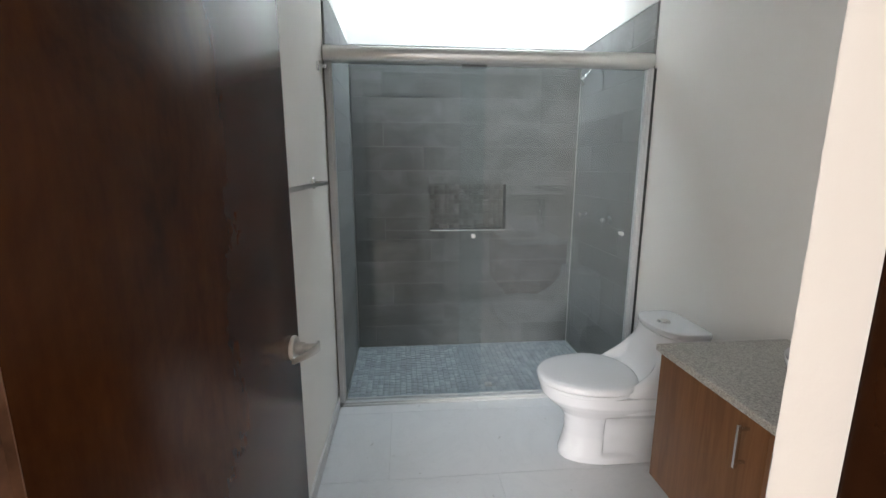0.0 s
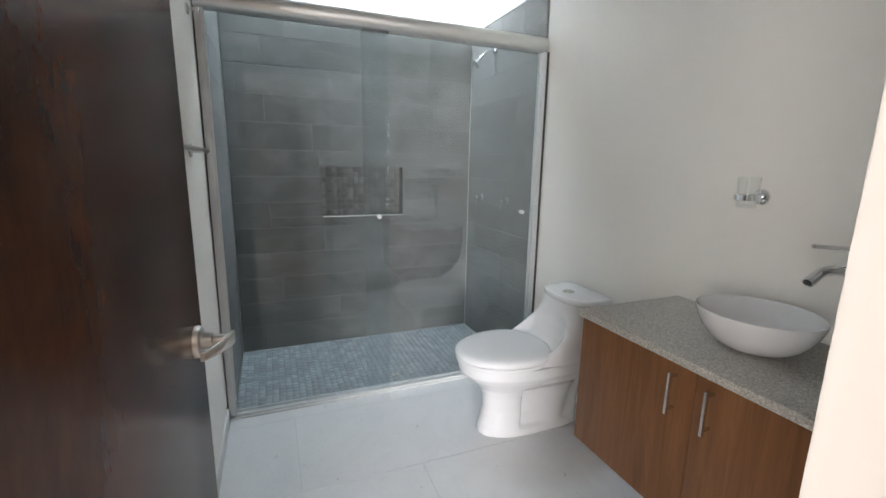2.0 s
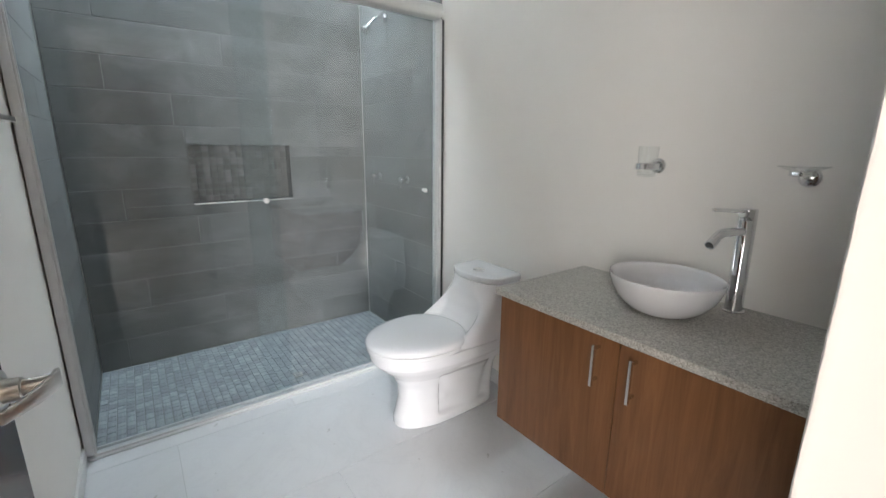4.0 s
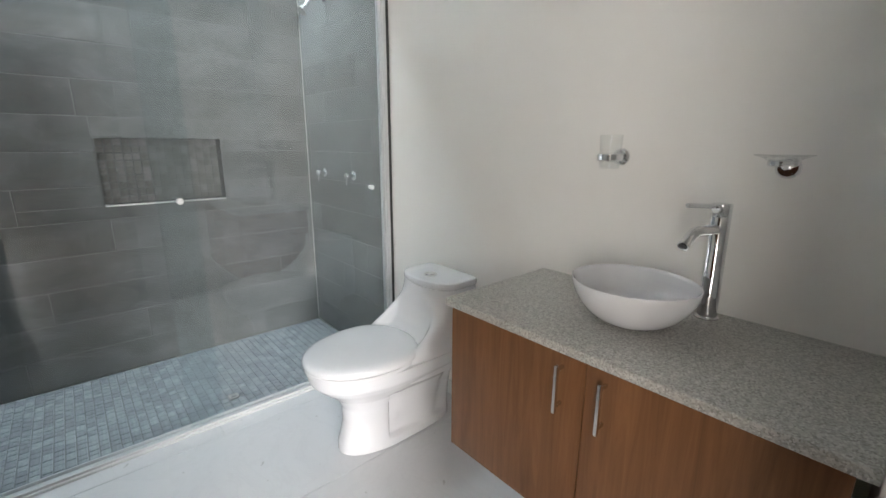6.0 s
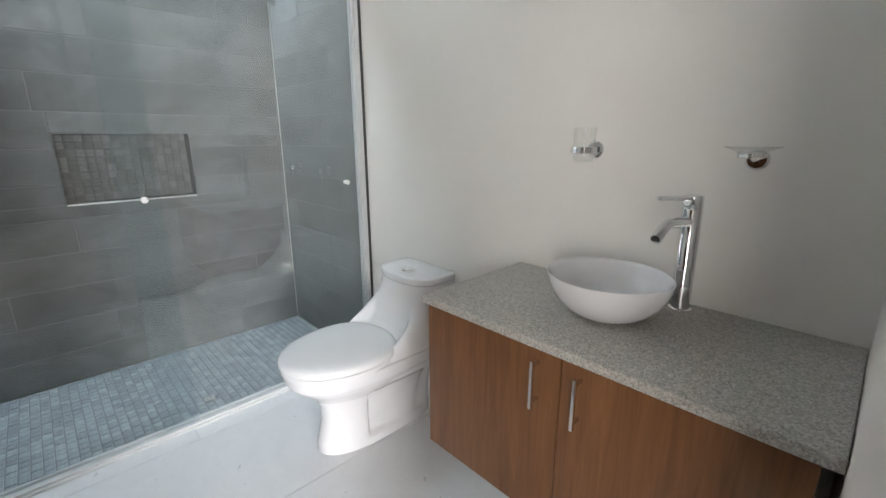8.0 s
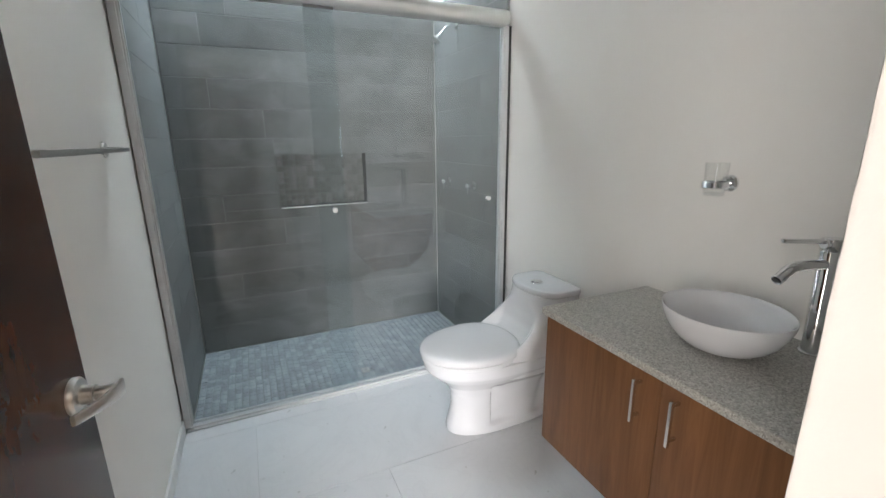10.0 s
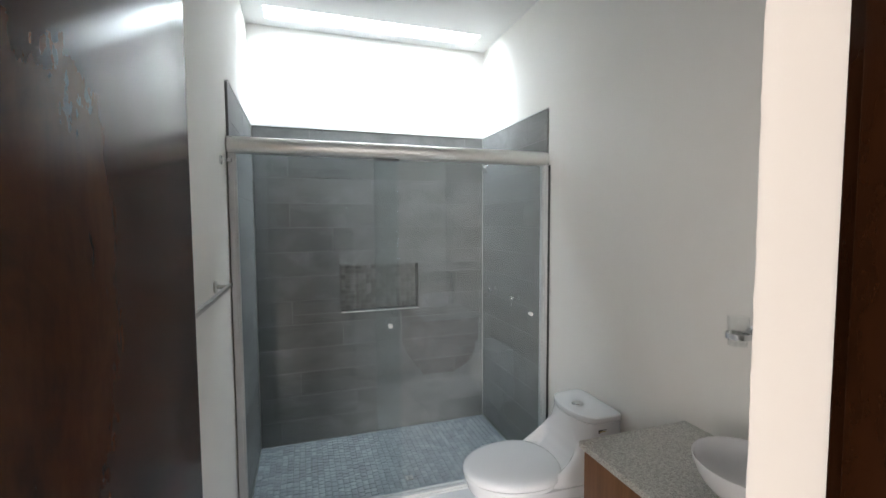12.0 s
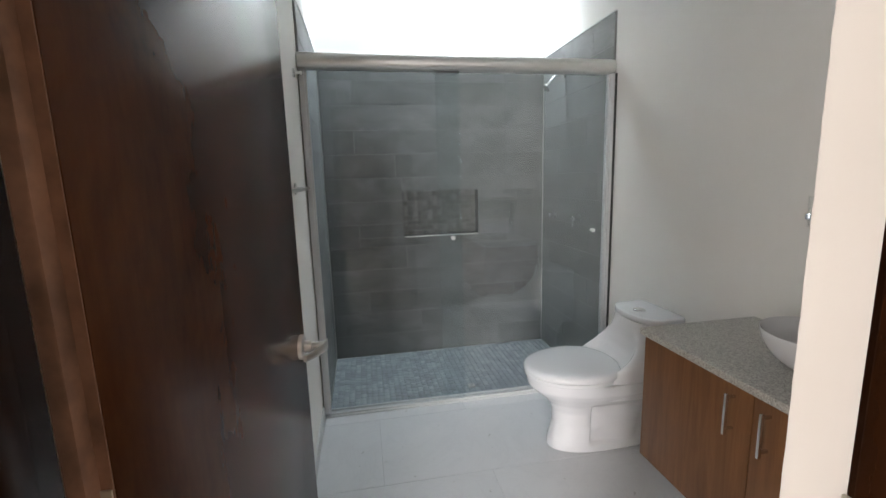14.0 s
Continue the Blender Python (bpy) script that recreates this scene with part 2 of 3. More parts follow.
STEEL = plain("satin_steel", (0.68, 0.66, 0.63), 0.24, 1.0, vary=0.08)
ANODISED = plain("pale_anodised_aluminium", (0.66, 0.66, 0.66), 0.38, 0.12, vary=0.06, scale=12)
BRIGHT = plain("bright_satin_chrome", (0.88, 0.88, 0.87), 0.28, 0.55, vary=0.05)
SEAL = plain("dark_rubber_seal", (0.05, 0.05, 0.05), 0.6)
WHITE_TRIM = plain("white_trim", (0.72, 0.72, 0.71), 0.5, vary=0.06)
BLACK = plain("black_label", (0.03, 0.028, 0.025), 0.4)
GOLD = plain("gold_print", (0.45, 0.36, 0.18), 0.4)
EDGE_WOOD = plain("brown_edge_wood", (0.30, 0.165, 0.105), 0.5, vary=0.6, scale=14)
RAW_WOOD = plain("raw_wood", (0.42, 0.25, 0.12), 0.7, vary=0.35)
ROOM_FLOOR = plain("brown_room_floor", (0.26, 0.215, 0.175), 0.5, vary=0.3, scale=4)
CARCASS = plain("dark_carcass_board", (0.05, 0.03, 0.02), 0.6)
SKY_GLOW = glow("skylight_white", (0.88, 0.95, 1.0), 5.0)


# ---- mesh helpers ----
def box(bm, x0, x1, y0, y1, z0, z1, bevel=0.0, segments=2):
    made = bmesh.ops.create_cube(bm, size=1.0, matrix=Matrix.Translation(((x0 + x1) / 2, (y0 + y1) / 2, (z0 + z1) / 2)) @ Matrix.Diagonal((x1 - x0, y1 - y0, z1 - z0, 1)))
    if bevel:
        edges = list({e for v in made["verts"] for e in v.link_edges})
        bmesh.ops.bevel(bm, geom=edges, offset=bevel, segments=segments, profile=0.6, affect="EDGES")
    return bm


def tube(bm, path, radius, sides=16, cap=True):
    """A round bar along a list of points; radius may be a list."""
    pts = [Vector(p) for p in path]
    radii = radius if isinstance(radius, (list, tuple)) else [radius] * len(pts)
    rings, side = [], None
    for i, p in enumerate(pts):
        way = ((pts[min(i + 1, len(pts) - 1)] - p).normalized() + (p - pts[max(i - 1, 0)]).normalized()).normalized()
        if side is None:
            side = way.orthogonal().normalized()
        side = (side - way * side.dot(way)).normalized()
        up = way.cross(side)
        rings.append([bm.verts.new(p + (side * math.cos(a) + up * math.sin(a)) * radii[i]) for a in (k * math.tau / sides for k in range(sides))])
    skin(bm, rings, cap)
    return bm


def skin(bm, rings, cap=True):
    n = len(rings[0])
    for a, b in zip(rings, rings[1:]):
        for k in range(n):
            bm.faces.new((a[k], a[(k + 1) % n], b[(k + 1) % n], b[k]))
    if cap:
        bm.faces.new(rings[0][::-1])
        bm.faces.new(rings[-1])


def part(name, bm, material, parent=None, label="", smooth=True):
    bmesh.ops.recalc_face_normals(bm, faces=bm.faces)
    me = bpy.data.meshes.new(name)
    bm.to_mesh(me)
    bm.free()
    me.materials.append(material)
    if smooth:
        me.shade_smooth()
        me.set_sharp_from_angle(angle=radians(38))
    ob = new(name, me)
    if parent is not None:
        ob.parent = parent
    if label:
        tagged(ob, label)
    return ob


def thing(name, x, y, z, label, category, group=""):
    ob = new(name)
    ob.empty_display_size = 0.1
    ob.location = (x, y, z)
    return tagged(ob, label, category, group)


def structure(name, bm, material, label, category):
    return tagged(part(name, bm, material), label, category, kind="structure")


def slab(*dims, **more):
    return box(bmesh.new(), *dims, **more)


# ---- walls, floor, ceiling ----
wall_left = structure("wall_left", slab(LEFT - 0.15, LEFT, FRONT, BACK + 0.15, -0.2, CEIL + 0.02), WALL, "off-white plastered wall beside the shower", "wall")
wall_right = structure("wall_right", slab(RIGHT, RIGHT + 0.15, FRONT, BACK + 0.15, -0.2, CEIL + 0.02), WALL, "off-white plastered wall behind toilet and vanity", "wall")

NX0, NX1, NZ0, NZ1, NDEEP = 0.348, 0.973, 0.928, 1.297, 0.095
bm = bmesh.new()
box(bm, LEFT, NX0 - 0.012, BACK, BACK + 0.15, -0.2, CEIL + 0.02)
box(bm, NX1 + 0.012, RIGHT, BACK, BACK + 0.15, -0.2, CEIL + 0.02)
box(bm, NX0 - 0.012, NX1 + 0.012, BACK, BACK + 0.15, -0.2, NZ0 - 0.012)
box(bm, NX0 - 0.012, NX1 + 0.012, BACK, BACK + 0.15, NZ1 + 0.012, CEIL + 0.02)
box(bm, NX0 - 0.012, NX1 + 0.012, BACK + NDEEP, BACK + 0.15, NZ0 - 0.012, NZ1 + 0.012)
wall_back = structure("wall_back", bm, WALL, "plastered shower back wall with a tiled niche", "wall")

L0, J1, HEAD = -0.217, 0.547, 2.155
bm = bmesh.new()
rings = []
for k in range(180):
    z = -0.2 + (CEIL + 0.22) * k / 179
    a, b = ((noise.noise(Vector((3.1 * n, 0.4, z * 38))) * 0.0013 + noise.noise(Vector((n, 7.7, z * 6))) * 0.0006) for n in (1, 2))
    xs = J1 + 0.017
    rings.append([bm.verts.new(p) for p in ((xs, OUTER, z), (RIGHT + 0.15, OUTER, z), (RIGHT + 0.15, FRONT, z), (xs + 0.007, FRONT + 0.3 * a, z), (xs + 0.002 + 0.5 * b, FRONT - 0.0025 + a, z), (xs + b * 0.4, FRONT - 0.008, z))])
skin(bm, rings)
box(bm, ROOM_X0, L0 - 0.017, OUTER, FRONT, -0.2, CEIL + 0.02, bevel=0.004)
box(bm, L0 - 0.017, J1 + 0.017, OUTER, FRONT, HEAD + 0.02, CEIL + 0.02)
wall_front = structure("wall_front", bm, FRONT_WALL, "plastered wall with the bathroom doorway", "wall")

x0, x1, y0, y1 = SLOT
bm = bmesh.new()
box(bm, LEFT, x0, FRONT, BACK, CEIL, CEIL + 0.3)
box(bm, x1, RIGHT, FRONT, BACK, CEIL, CEIL + 0.3)
box(bm, x0, x1, FRONT, y0, CEIL, CEIL + 0.3)
box(bm, x0, x1, y1, BACK, CEIL, CEIL + 0.3)
structure("ceiling", bm, CEILING, "white plastered ceiling with a skylight slot", "ceiling")
bm = bmesh.new()
box(bm, x0 - 0.05, x1 + 0.05, y0 - 0.05, y1 + 0.05, CEIL + 0.302, CEIL + 0.312)
skylight = structure("skylight", bm, SKY_GLOW, "long narrow skylight glowing white with daylight", "skylight")

# the room from which the doorway is entered
bm = bmesh.new()
box(bm, ROOM_X0 - 0.15, ROOM_X0, ROOM_Y0 - 0.15, WIN[0], -0.2, ROOM_H)
box(bm, ROOM_X0 - 0.15, ROOM_X0, WIN[1], FRONT, -0.2, ROOM_H)
box(bm, ROOM_X0 - 0.15, ROOM_X0, WIN[0], WIN[1], -0.2, WIN[2])
box(bm, ROOM_X0 - 0.15, ROOM_X0, WIN[0], WIN[1], WIN[3], ROOM_H)
structure("wall_room_left", bm, WALL, "unseen plain wall added with a window opening", "wall")
structure("wall_room_right", slab(ROOM_X1, ROOM_X1 + 0.15, ROOM_Y0 - 0.15, OUTER, -0.2, ROOM_H), DIM_ROOM_WALL, "unseen plain wall added to close the adjoining room", "wall")
structure("wall_room_filler", slab(RIGHT + 0.15, ROOM_X1 + 0.15, OUTER, FRONT, -0.2, CEIL), WALL, "unseen plain wall added to close the adjoining room", "wall")
bm = bmesh.new()
box(bm, ROOM_X0, REAR[0], ROOM_Y0 - 0.15, ROOM_Y0, -0.2, ROOM_H)
box(bm, REAR[1], ROOM_X1, ROOM_Y0 - 0.15, ROOM_Y0, -0.2, ROOM_H)
box(bm, REAR[0], REAR[1], ROOM_Y0 - 0.15, ROOM_Y0, -0.2, REAR[2])
box(bm, REAR[0], REAR[1], ROOM_Y0 - 0.15, ROOM_Y0, REAR[3], ROOM_H)
# added wall out of view, darkened to keep its reflection in the glass low
structure("wall_room_rear", bm, DIM_ROOM_WALL, "unseen plain wall added with a window opening", "wall")
structure("ceiling_room", slab(ROOM_X0, ROOM_X1, ROOM_Y0, OUTER, ROOM_H, ROOM_H + 0.15), DIM_ROOM_CEILING, "unseen ceiling of the adjoining room, darkened to dim its reflection", "ceiling")

floor_room = structure("floor_room", slab(ROOM_X0, ROOM_X1, ROOM_Y0, OUTER - 0.004, -0.2, -0.002), ROOM_FLOOR, "plain brown floor of the adjoining room", "floor")
floor = structure("floor", slab(LEFT, RIGHT, OUTER - 0.004, SHOWER + 0.05, -0.2, -0.0035), FLOOR_GROUT, "white marbled porcelain tile floor", "floor")
shower_pan = structure("shower_pan", slab(TILE_L, TILE_R, SHOWER + 0.05, TILE_B, -0.2, PAN - 0.004), DARK_GROUT, "sunken shower floor of grey mosaic", "floor")

for nm, d in (("baseboard_left", (LEFT, LEFT + 0.011, FRONT, SHOWER - 0.002, 0, 0.075)), ("baseboard_right", (RIGHT - 0.011, RIGHT, FRONT, SHOWER - 0.03, 0, 0.075))):
    structure(nm, slab(*d, bevel=0.002), WHITE_TRIM, "low pale skirting along the plastered wall", "baseboard")

# ---- door frame ----
bm = bmesh.new()
frame_ob = thing("door_frame", 0.17, 0.47, 0, "dark varnished wooden door frame around the doorway, shade in its colour", "door frame")
frame_ob["kind"] = "structure"
EDGE = 0.512


def frame_part(name, x0, x1, y0, y1, z0, z1, material=None, label=""):
    return part(name, slab(x0 - 0.17, x1 - 0.17, y0 - 0.47, y1 - 0.47, z0, z1, bevel=0.0025), material or SHADED_WOOD, frame_ob, label)


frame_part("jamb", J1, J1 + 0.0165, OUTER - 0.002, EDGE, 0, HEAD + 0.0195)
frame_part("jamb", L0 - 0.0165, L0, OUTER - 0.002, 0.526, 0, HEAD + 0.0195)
frame_part("hinge_batten", L0 - 0.0165, L0 - 0.001, 0.548, FRONT - 0.001, 0, HEAD + 0.0195, EDGE_WOOD)
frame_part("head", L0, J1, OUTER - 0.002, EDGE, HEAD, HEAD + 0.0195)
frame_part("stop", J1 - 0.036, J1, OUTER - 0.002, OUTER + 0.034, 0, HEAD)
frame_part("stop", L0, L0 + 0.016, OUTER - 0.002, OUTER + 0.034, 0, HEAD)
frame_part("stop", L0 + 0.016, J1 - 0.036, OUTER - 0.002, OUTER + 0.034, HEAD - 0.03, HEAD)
strike = frame_part("strike_plate", J1 - 0.002, J1 + 0.0005, 0.480, 0.5145, 0.935, 1.03, STRIKE, "pale satin metal strike plate")
frame_part("strike_lip", J1 - 0.004, J1 + 0.004, 0.5122, 0.522, 0.955, 1.01, STRIKE)
bm = slab(J1 - 0.0032 - 0.17, J1 - 0.0019 - 0.17, 0.491 - 0.47, 0.507 - 0.47, 0.955, 0.985)
latch_hole = part("latch_hole", bm, RAW_WOOD, strike, "bare wood inside the latch opening")

# ---- door leaf, hinged at its y end, swung into the bathroom ----
hinge, free = Vector((-0.207, 0.558)), Vector((-0.1445, 1.300))
width = (free - hinge).length
door = thing("door", hinge.x, hinge.y, 0, "dark brown varnished wooden door standing open", "door")
door.rotation_euler = (0, 0, math.atan2(free.y - hinge.y, free.x - hinge.x))
THICK, DOOR_TOP = 0.042, 2.14
part("leaf", slab(0.010, width, 0, THICK, 0.008, DOOR_TOP, bevel=0.002), DOOR_WOOD, door)


part("edge_band", slab(0.0085, 0.0098, 0.001, THICK - 0.001, 0.01, DOOR_TOP - 0.002), EDGE_WOOD, door, "lighter brown hinge edge")


def lever(side, parent):
    """A lever handle on the face at -y (side -1) or beyond the leaf (side 1)."""
    y = 0 if side < 0 else THICK
    hx, hz = width - 0.050, 0.982
    bm = bmesh.new()
    tube(bm, [(hx, y, hz), (hx, y + side * 0.006, hz), (hx, y + side * 0.010, hz)], [0.0315, 0.0315, 0.0285], 32)
    rose = part("rosette", bm, NICKEL, parent, "round satin nickel rosette")
    bm = bmesh.new()
    tube(bm, [(hx, y + side * 0.009, hz), (hx, y + side * 0.012, hz), (hx, y + side * 0.030, hz), (hx, y + side * 0.031, hz), (hx, y + side * 0.062, hz), (hx, y + side * 0.064, hz)], [0.021, 0.0165, 0.0150, 0.0112, 0.0112, 0.0100], 24)
    part("neck", bm, NICKEL, parent)
    bm = bmesh.new()
    rings = []
    for k in range(21):
        f = k / 20
        x = hx + 0.013 - f * 0.092
        out = y + side * (0.064 - 0.036 * f ** 1.7)
        half_h, half_t = 0.0135 * (1 - 0.42 * f), 0.0034
        rings.append([bm.verts.new((x, out + q * half_t, hz + p * half_h)) for p, q in ((-1, -0.7), (-0.85, -1), (0.85, -1), (1, -0.7), (1, 0.7), (0.85, 1), (-0.85, 1), (-1, 0.7))])
    skin(bm, rings)
    part("lever", bm, NICKEL, parent, "curved satin nickel lever")


lever(-1, door)
for z in (0.25, 1.08, 1.92):
    bm = bmesh.new()
    box(bm, 0.0062, 0.0083, 0.002, 0.037, z - 0.045, z + 0.045)
    tube(bm, [(-0.009, THICK + 0.004, z - 0.046), (-0.009, THICK + 0.004, z + 0.046)], 0.0055, 14)
    part("hinge", bm, STRIKE, door, "pale satin metal butt hinge")
part("latch_plate", slab(width - 0.0005, width + 0.0015, 0.008, 0.030, 0.90, 1.06), NICKEL, door)

# ---- shower enclosure ----
enclosure = thing("shower_enclosure", 0.65, SHOWER, 0, "sliding glass shower screen in a satin aluminium frame", "shower screen")


def shower_part(name, bm, material, label="", parent=None):
    for v in bm.verts:
        v.co -= Vector((0.65, SHOWER, 0))
    return part(name, bm, material, parent or enclosure, label)


bm = bmesh.new()
profile = [(0.062, 1.984), (0.062, 2.056), (0.055, 2.064), (0.035, 2.067), (0.012, 2.064), (-0.008, 2.055), (-0.019, 2.040), (-0.022, 2.022), (-0.019, 2.006), (-0.010, 1.992), (0.004, 1.984)]
rings = [[bm.verts.new((x, SHOWER + yy * s + 0.02 * (1 - s), zz if s == 1 else 2.025 + (zz - 2.025) * s)) for yy, zz in profile]
             for x, s in ((LEFT + 0.004, 0.9), (LEFT + 0.009, 1), (TILE_R - 0.018, 1), (TILE_R - 0.010, 0.95), (TILE_R - 0.006, 0.82))]
skin(bm, rings)
shower_part("header_rail", bm, ALUMINIUM, "rounded satin aluminium header rail")
for xa, xb in ((TILE_L - 0.008, TILE_L + 0.020), (TILE_R - 0.020, TILE_R - 0.001)):
    jamb = shower_part("side_jamb", slab(xa, xb, SHOWER + 0.004, SHOWER + 0.060, 0.022, 1.986, bevel=0.003), ANODISED)
    inner = (xb, xb + 0.008) if xa < 0 else (xa - 0.008, xa)
    for ya in (0.012, 0.050):
        shower_part("lip", slab(*inner, SHOWER + ya, SHOWER + ya + 0.008, 0.022, 1.985, bevel=0.001), ANODISED, "", jamb)
bm = bmesh.new()
box(bm, TILE_L + 0.001, TILE_R - 0.001, SHOWER - 0.002, SHOWER + 0.066, 0.0, 0.012, bevel=0.003)
box(bm, TILE_L + 0.020, TILE_R - 0.020, SHOWER + 0.008, SHOWER + 0.015, 0.011, 0.023, bevel=0.002)
box(bm, TILE_L + 0.020, TILE_R - 0.020, SHOWER + 0.052, SHOWER + 0.060, 0.011, 0.026, bevel=0.002)
shower_part("bottom_track", bm, ANODISED)
# thin dark strip filling the gap between right jamb and wall
shower_part("seal", slab(TILE_R - 0.0005, RIGHT - 0.0002, SHOWER + 0.006, SHOWER + 0.0295, 0.0, 1.984), SEAL, "thin dark strip beside the right jamb")


def glass_panel(xa, xb, y, knob_x, material, label):
    bm = slab(xa, xb, y, y + 0.006, 0.014, 1.992, bevel=0.001, segments=1)
    pane = shower_part("glass_panel", bm, material, label)
    pane.visible_shadow = False
    bm = bmesh.new()
    prof = [(0.0005, 0.010), (-0.004, 0.010), (-0.006, 0.0075), (-0.016, 0.0075), (-0.020, 0.0125), (-0.027, 0.0135), (-0.030, 0.011)]
    tube(bm, [(knob_x, y + o, 1.046) for o, r in prof], [r for o, r in prof], 20)
    shower_part("knob", bm, BRIGHT, "small round chrome pull knob", pane)


glass_panel(TILE_L + 0.017, 0.597, SHOWER + 0.022, 0.537, CLEAN_GLASS, "clear sliding safety glass panel")
glass_panel(0.462, TILE_R - 0.019, SHOWER + 0.042, 1.443, DUSTY_GLASS, "sliding safety glass panel filmed with dried water")
shower_part("roller_guard", slab(0.462, 0.60, SHOWER + 0.016, SHOWER + 0.021, 1.972, 1.990, bevel=0.001), SEAL)

# ---- shower fittings ----
arm = thing("wall_shower", TILE_R, 3.27, 2.13, "chrome wall-mounted shower head on a bent arm", "shower head")
bm = bmesh.new()
tube(bm, [(0, 0, 0), (-0.006, 0, 0), (-0.012, 0, 0)], [0.028, 0.026, 0.012], 24)
part("wall_flange", bm, CHROME, arm)
bm = bmesh.new()
tube(bm, [(-0.008, 0, 0), (-0.05, 0, -0.004), (-0.085, -0.003, -0.022), (-0.118, -0.006, -0.058)], 0.0095, 16)
part("arm", bm, CHROME, arm)
bm = bmesh.new()
d = Vector((-0.62, -0.08, -0.78)).normalized()
p0 = Vector((-0.114, -0.006, -0.054))
tube(bm, [p0 + d * k for k in (0, 0.018, 0.024, 0.05, 0.066, 0.07)], [0.013, 0.015, 0.012, 0.026, 0.032, 0.029], 24)
part("spray_head", bm, CHROME, arm)

for y in (3.393, 3.004):
    valve = thing("shower_valve", TILE_R, y, 1.081, "chrome shower tap handle on slate tile", "tap", "shower taps")
    bm = bmesh.new()
    tube(bm, [(0, 0, 0), (-0.005, 0, 0), (-0.012, 0, 0)], [0.029, 0.028, 0.016], 24)
    part("escutcheon", bm, CHROME, valve)
    bm = bmesh.new()
    tube(bm, [(-0.010, 0, 0), (-0.030, 0, 0), (-0.031, 0, 0), (-0.058, 0, 0), (-0.062, 0, 0)], [0.012, 0.012, 0.019, 0.019, 0.016], 20)
    part("handle", bm, CHROME, valve)
    bm = bmesh.new()
    tube(bm, [(-0.048, 0, 0.0), (-0.048, 0.012, -0.055)], [0.0055, 0.0045], 12)
    part("lever", bm, CHROME, valve)

drain = thing("floor_drain", 0.715, 2.945, PAN + 0.004, "small square chrome drain grate in the mosaic", "drain")
part("rim", slab(-0.024, 0.024, -0.024, 0.024, -0.004, 0.004, bevel=0.0015), NICKEL, drain)
for k in range(4):
    part("slot", slab(-0.015, 0.015, -0.0165 + k * 0.010, -0.0135 + k * 0.010, 0.003, 0.0046), SEAL, drain)


# ---- toilet ----
def plan_ring(bm, z, front, back, mid, w, n_front=2.0, n_back=3.2, count=64, shape=None):
    """A closed outline across y, running from back (x = -back) to front (x = -front)."""
    ring = []
    for k in range(count):
        a = k * math.tau / count
        c, s = math.cos(a), math.sin(a)
        n = n_front if c > 0 else n_back
        u = mid + (front - mid if c > 0 else mid - back) * math.copysign(abs(c) ** (2 / n), c)
        v = w * math.copysign(abs(s) ** (2 / n), s)
        if shape:
            u, v = shape(u, v, z)
        ring.append(bm.verts.new((-u, v, z)))
    return ring


def smooth_step(a, b, x):
    t = min(max((x - a) / (b - a), 0), 1)
    return t * t * (3 - 2 * t)


def sample(rows, z):
    for a, b in zip(rows, rows[1:]):
        if z <= b[0]:
            t = (z - a[0]) / (b[0] - a[0])
            return [p + (q - p) * t for p, q in zip(a, b)]
    return list(rows[-1])


toilet = thing("toilet", RIGHT, 2.092, 0, "white one-piece ceramic toilet with closed lid", "toilet")


def side_recess(u, v, z):
    """The sunken flank: a sharp pocket behind the pedestal, a slanting trapway bulge in it, a column and a leaning groove."""
    band = smooth_step(0.035, 0.05, z)
    pocket = smooth_step(0.475, 0.462, u) * smooth_step(0.31, 0.40, u) * band * smooth_step(0.285, 0.22, z)
    lean = (u - 0.405) - (z - 0.20) * 0.35
    ridge = 0.75 * math.exp(-(lean / 0.026) ** 2) * smooth_step(0.09, 0.16, z)
    knob = 0.5 * math.exp(-((u - 0.43) / 0.02) ** 2 - ((z - 0.12) / 0.025) ** 2)
    groove = 0.15 * math.exp(-((u - 0.215 + z * 0.30) / 0.035) ** 2) * band * smooth_step(0.34, 0.26, z)
    return u, v * (1 - 0.24 * pocket * (1 - min(ridge + knob, 0.9)) - groove)


rows = [(0.0, 0.655, 0.10, 0.118), (0.03, 0.655, 0.10, 0.118), (0.06, 0.645, 0.10, 0.112), (0.13, 0.628, 0.09, 0.104), (0.20, 0.630, 0.08, 0.108), (0.245, 0.650, 0.06, 0.124),
        (0.285, 0.690, 0.05, 0.158), (0.315, 0.725, 0.04, 0.183), (0.345, 0.755, 0.03, 0.202), (0.398, 0.768, 0.02, 0.208)]
bm = bmesh.new()
rings = []
for k in range(60):
    z = 0.398 * k / 59
    _, f, b, w = sample(rows, z)
    rings.append(plan_ring(bm, z, f, b, 0.40 if z > 0.25 else 0.40, w, 2.2, 4.0, 112, side_recess))
skin(bm, rings)
bowl_body = part("pedestal", bm, CERAMIC, toilet)
bowl_body.modifiers.new("soften", "SMOOTH").iterations = 3

def tank_front(u, v, z):
    """The upright tank face, set back between the two flaring wings."""
    face = sample([(0.30, 0.50), (0.39, 0.50), (0.405, 0.42), (0.425, 0.345), (0.455, 0.292), (0.50, 0.264), (0.56, 0.250), (0.658, 0.238)], z)[1]
    return u - max(0.0, u - face) * (1 - smooth_step(0.115, 0.180, abs(v))), v


rows = [(0.30, 0.50, 0.012, 0.185), (0.39, 0.50, 0.012, 0.202), (0.415, 0.470, 0.012, 0.204), (0.445, 0.415, 0.012, 0.203), (0.485, 0.352, 0.012, 0.198), (0.53, 0.300, 0.012, 0.190), (0.58, 0.265, 0.012, 0.182),
        (0.62, 0.246, 0.012, 0.177), (0.658, 0.238, 0.012, 0.174)]
bm = bmesh.new()
rings = []
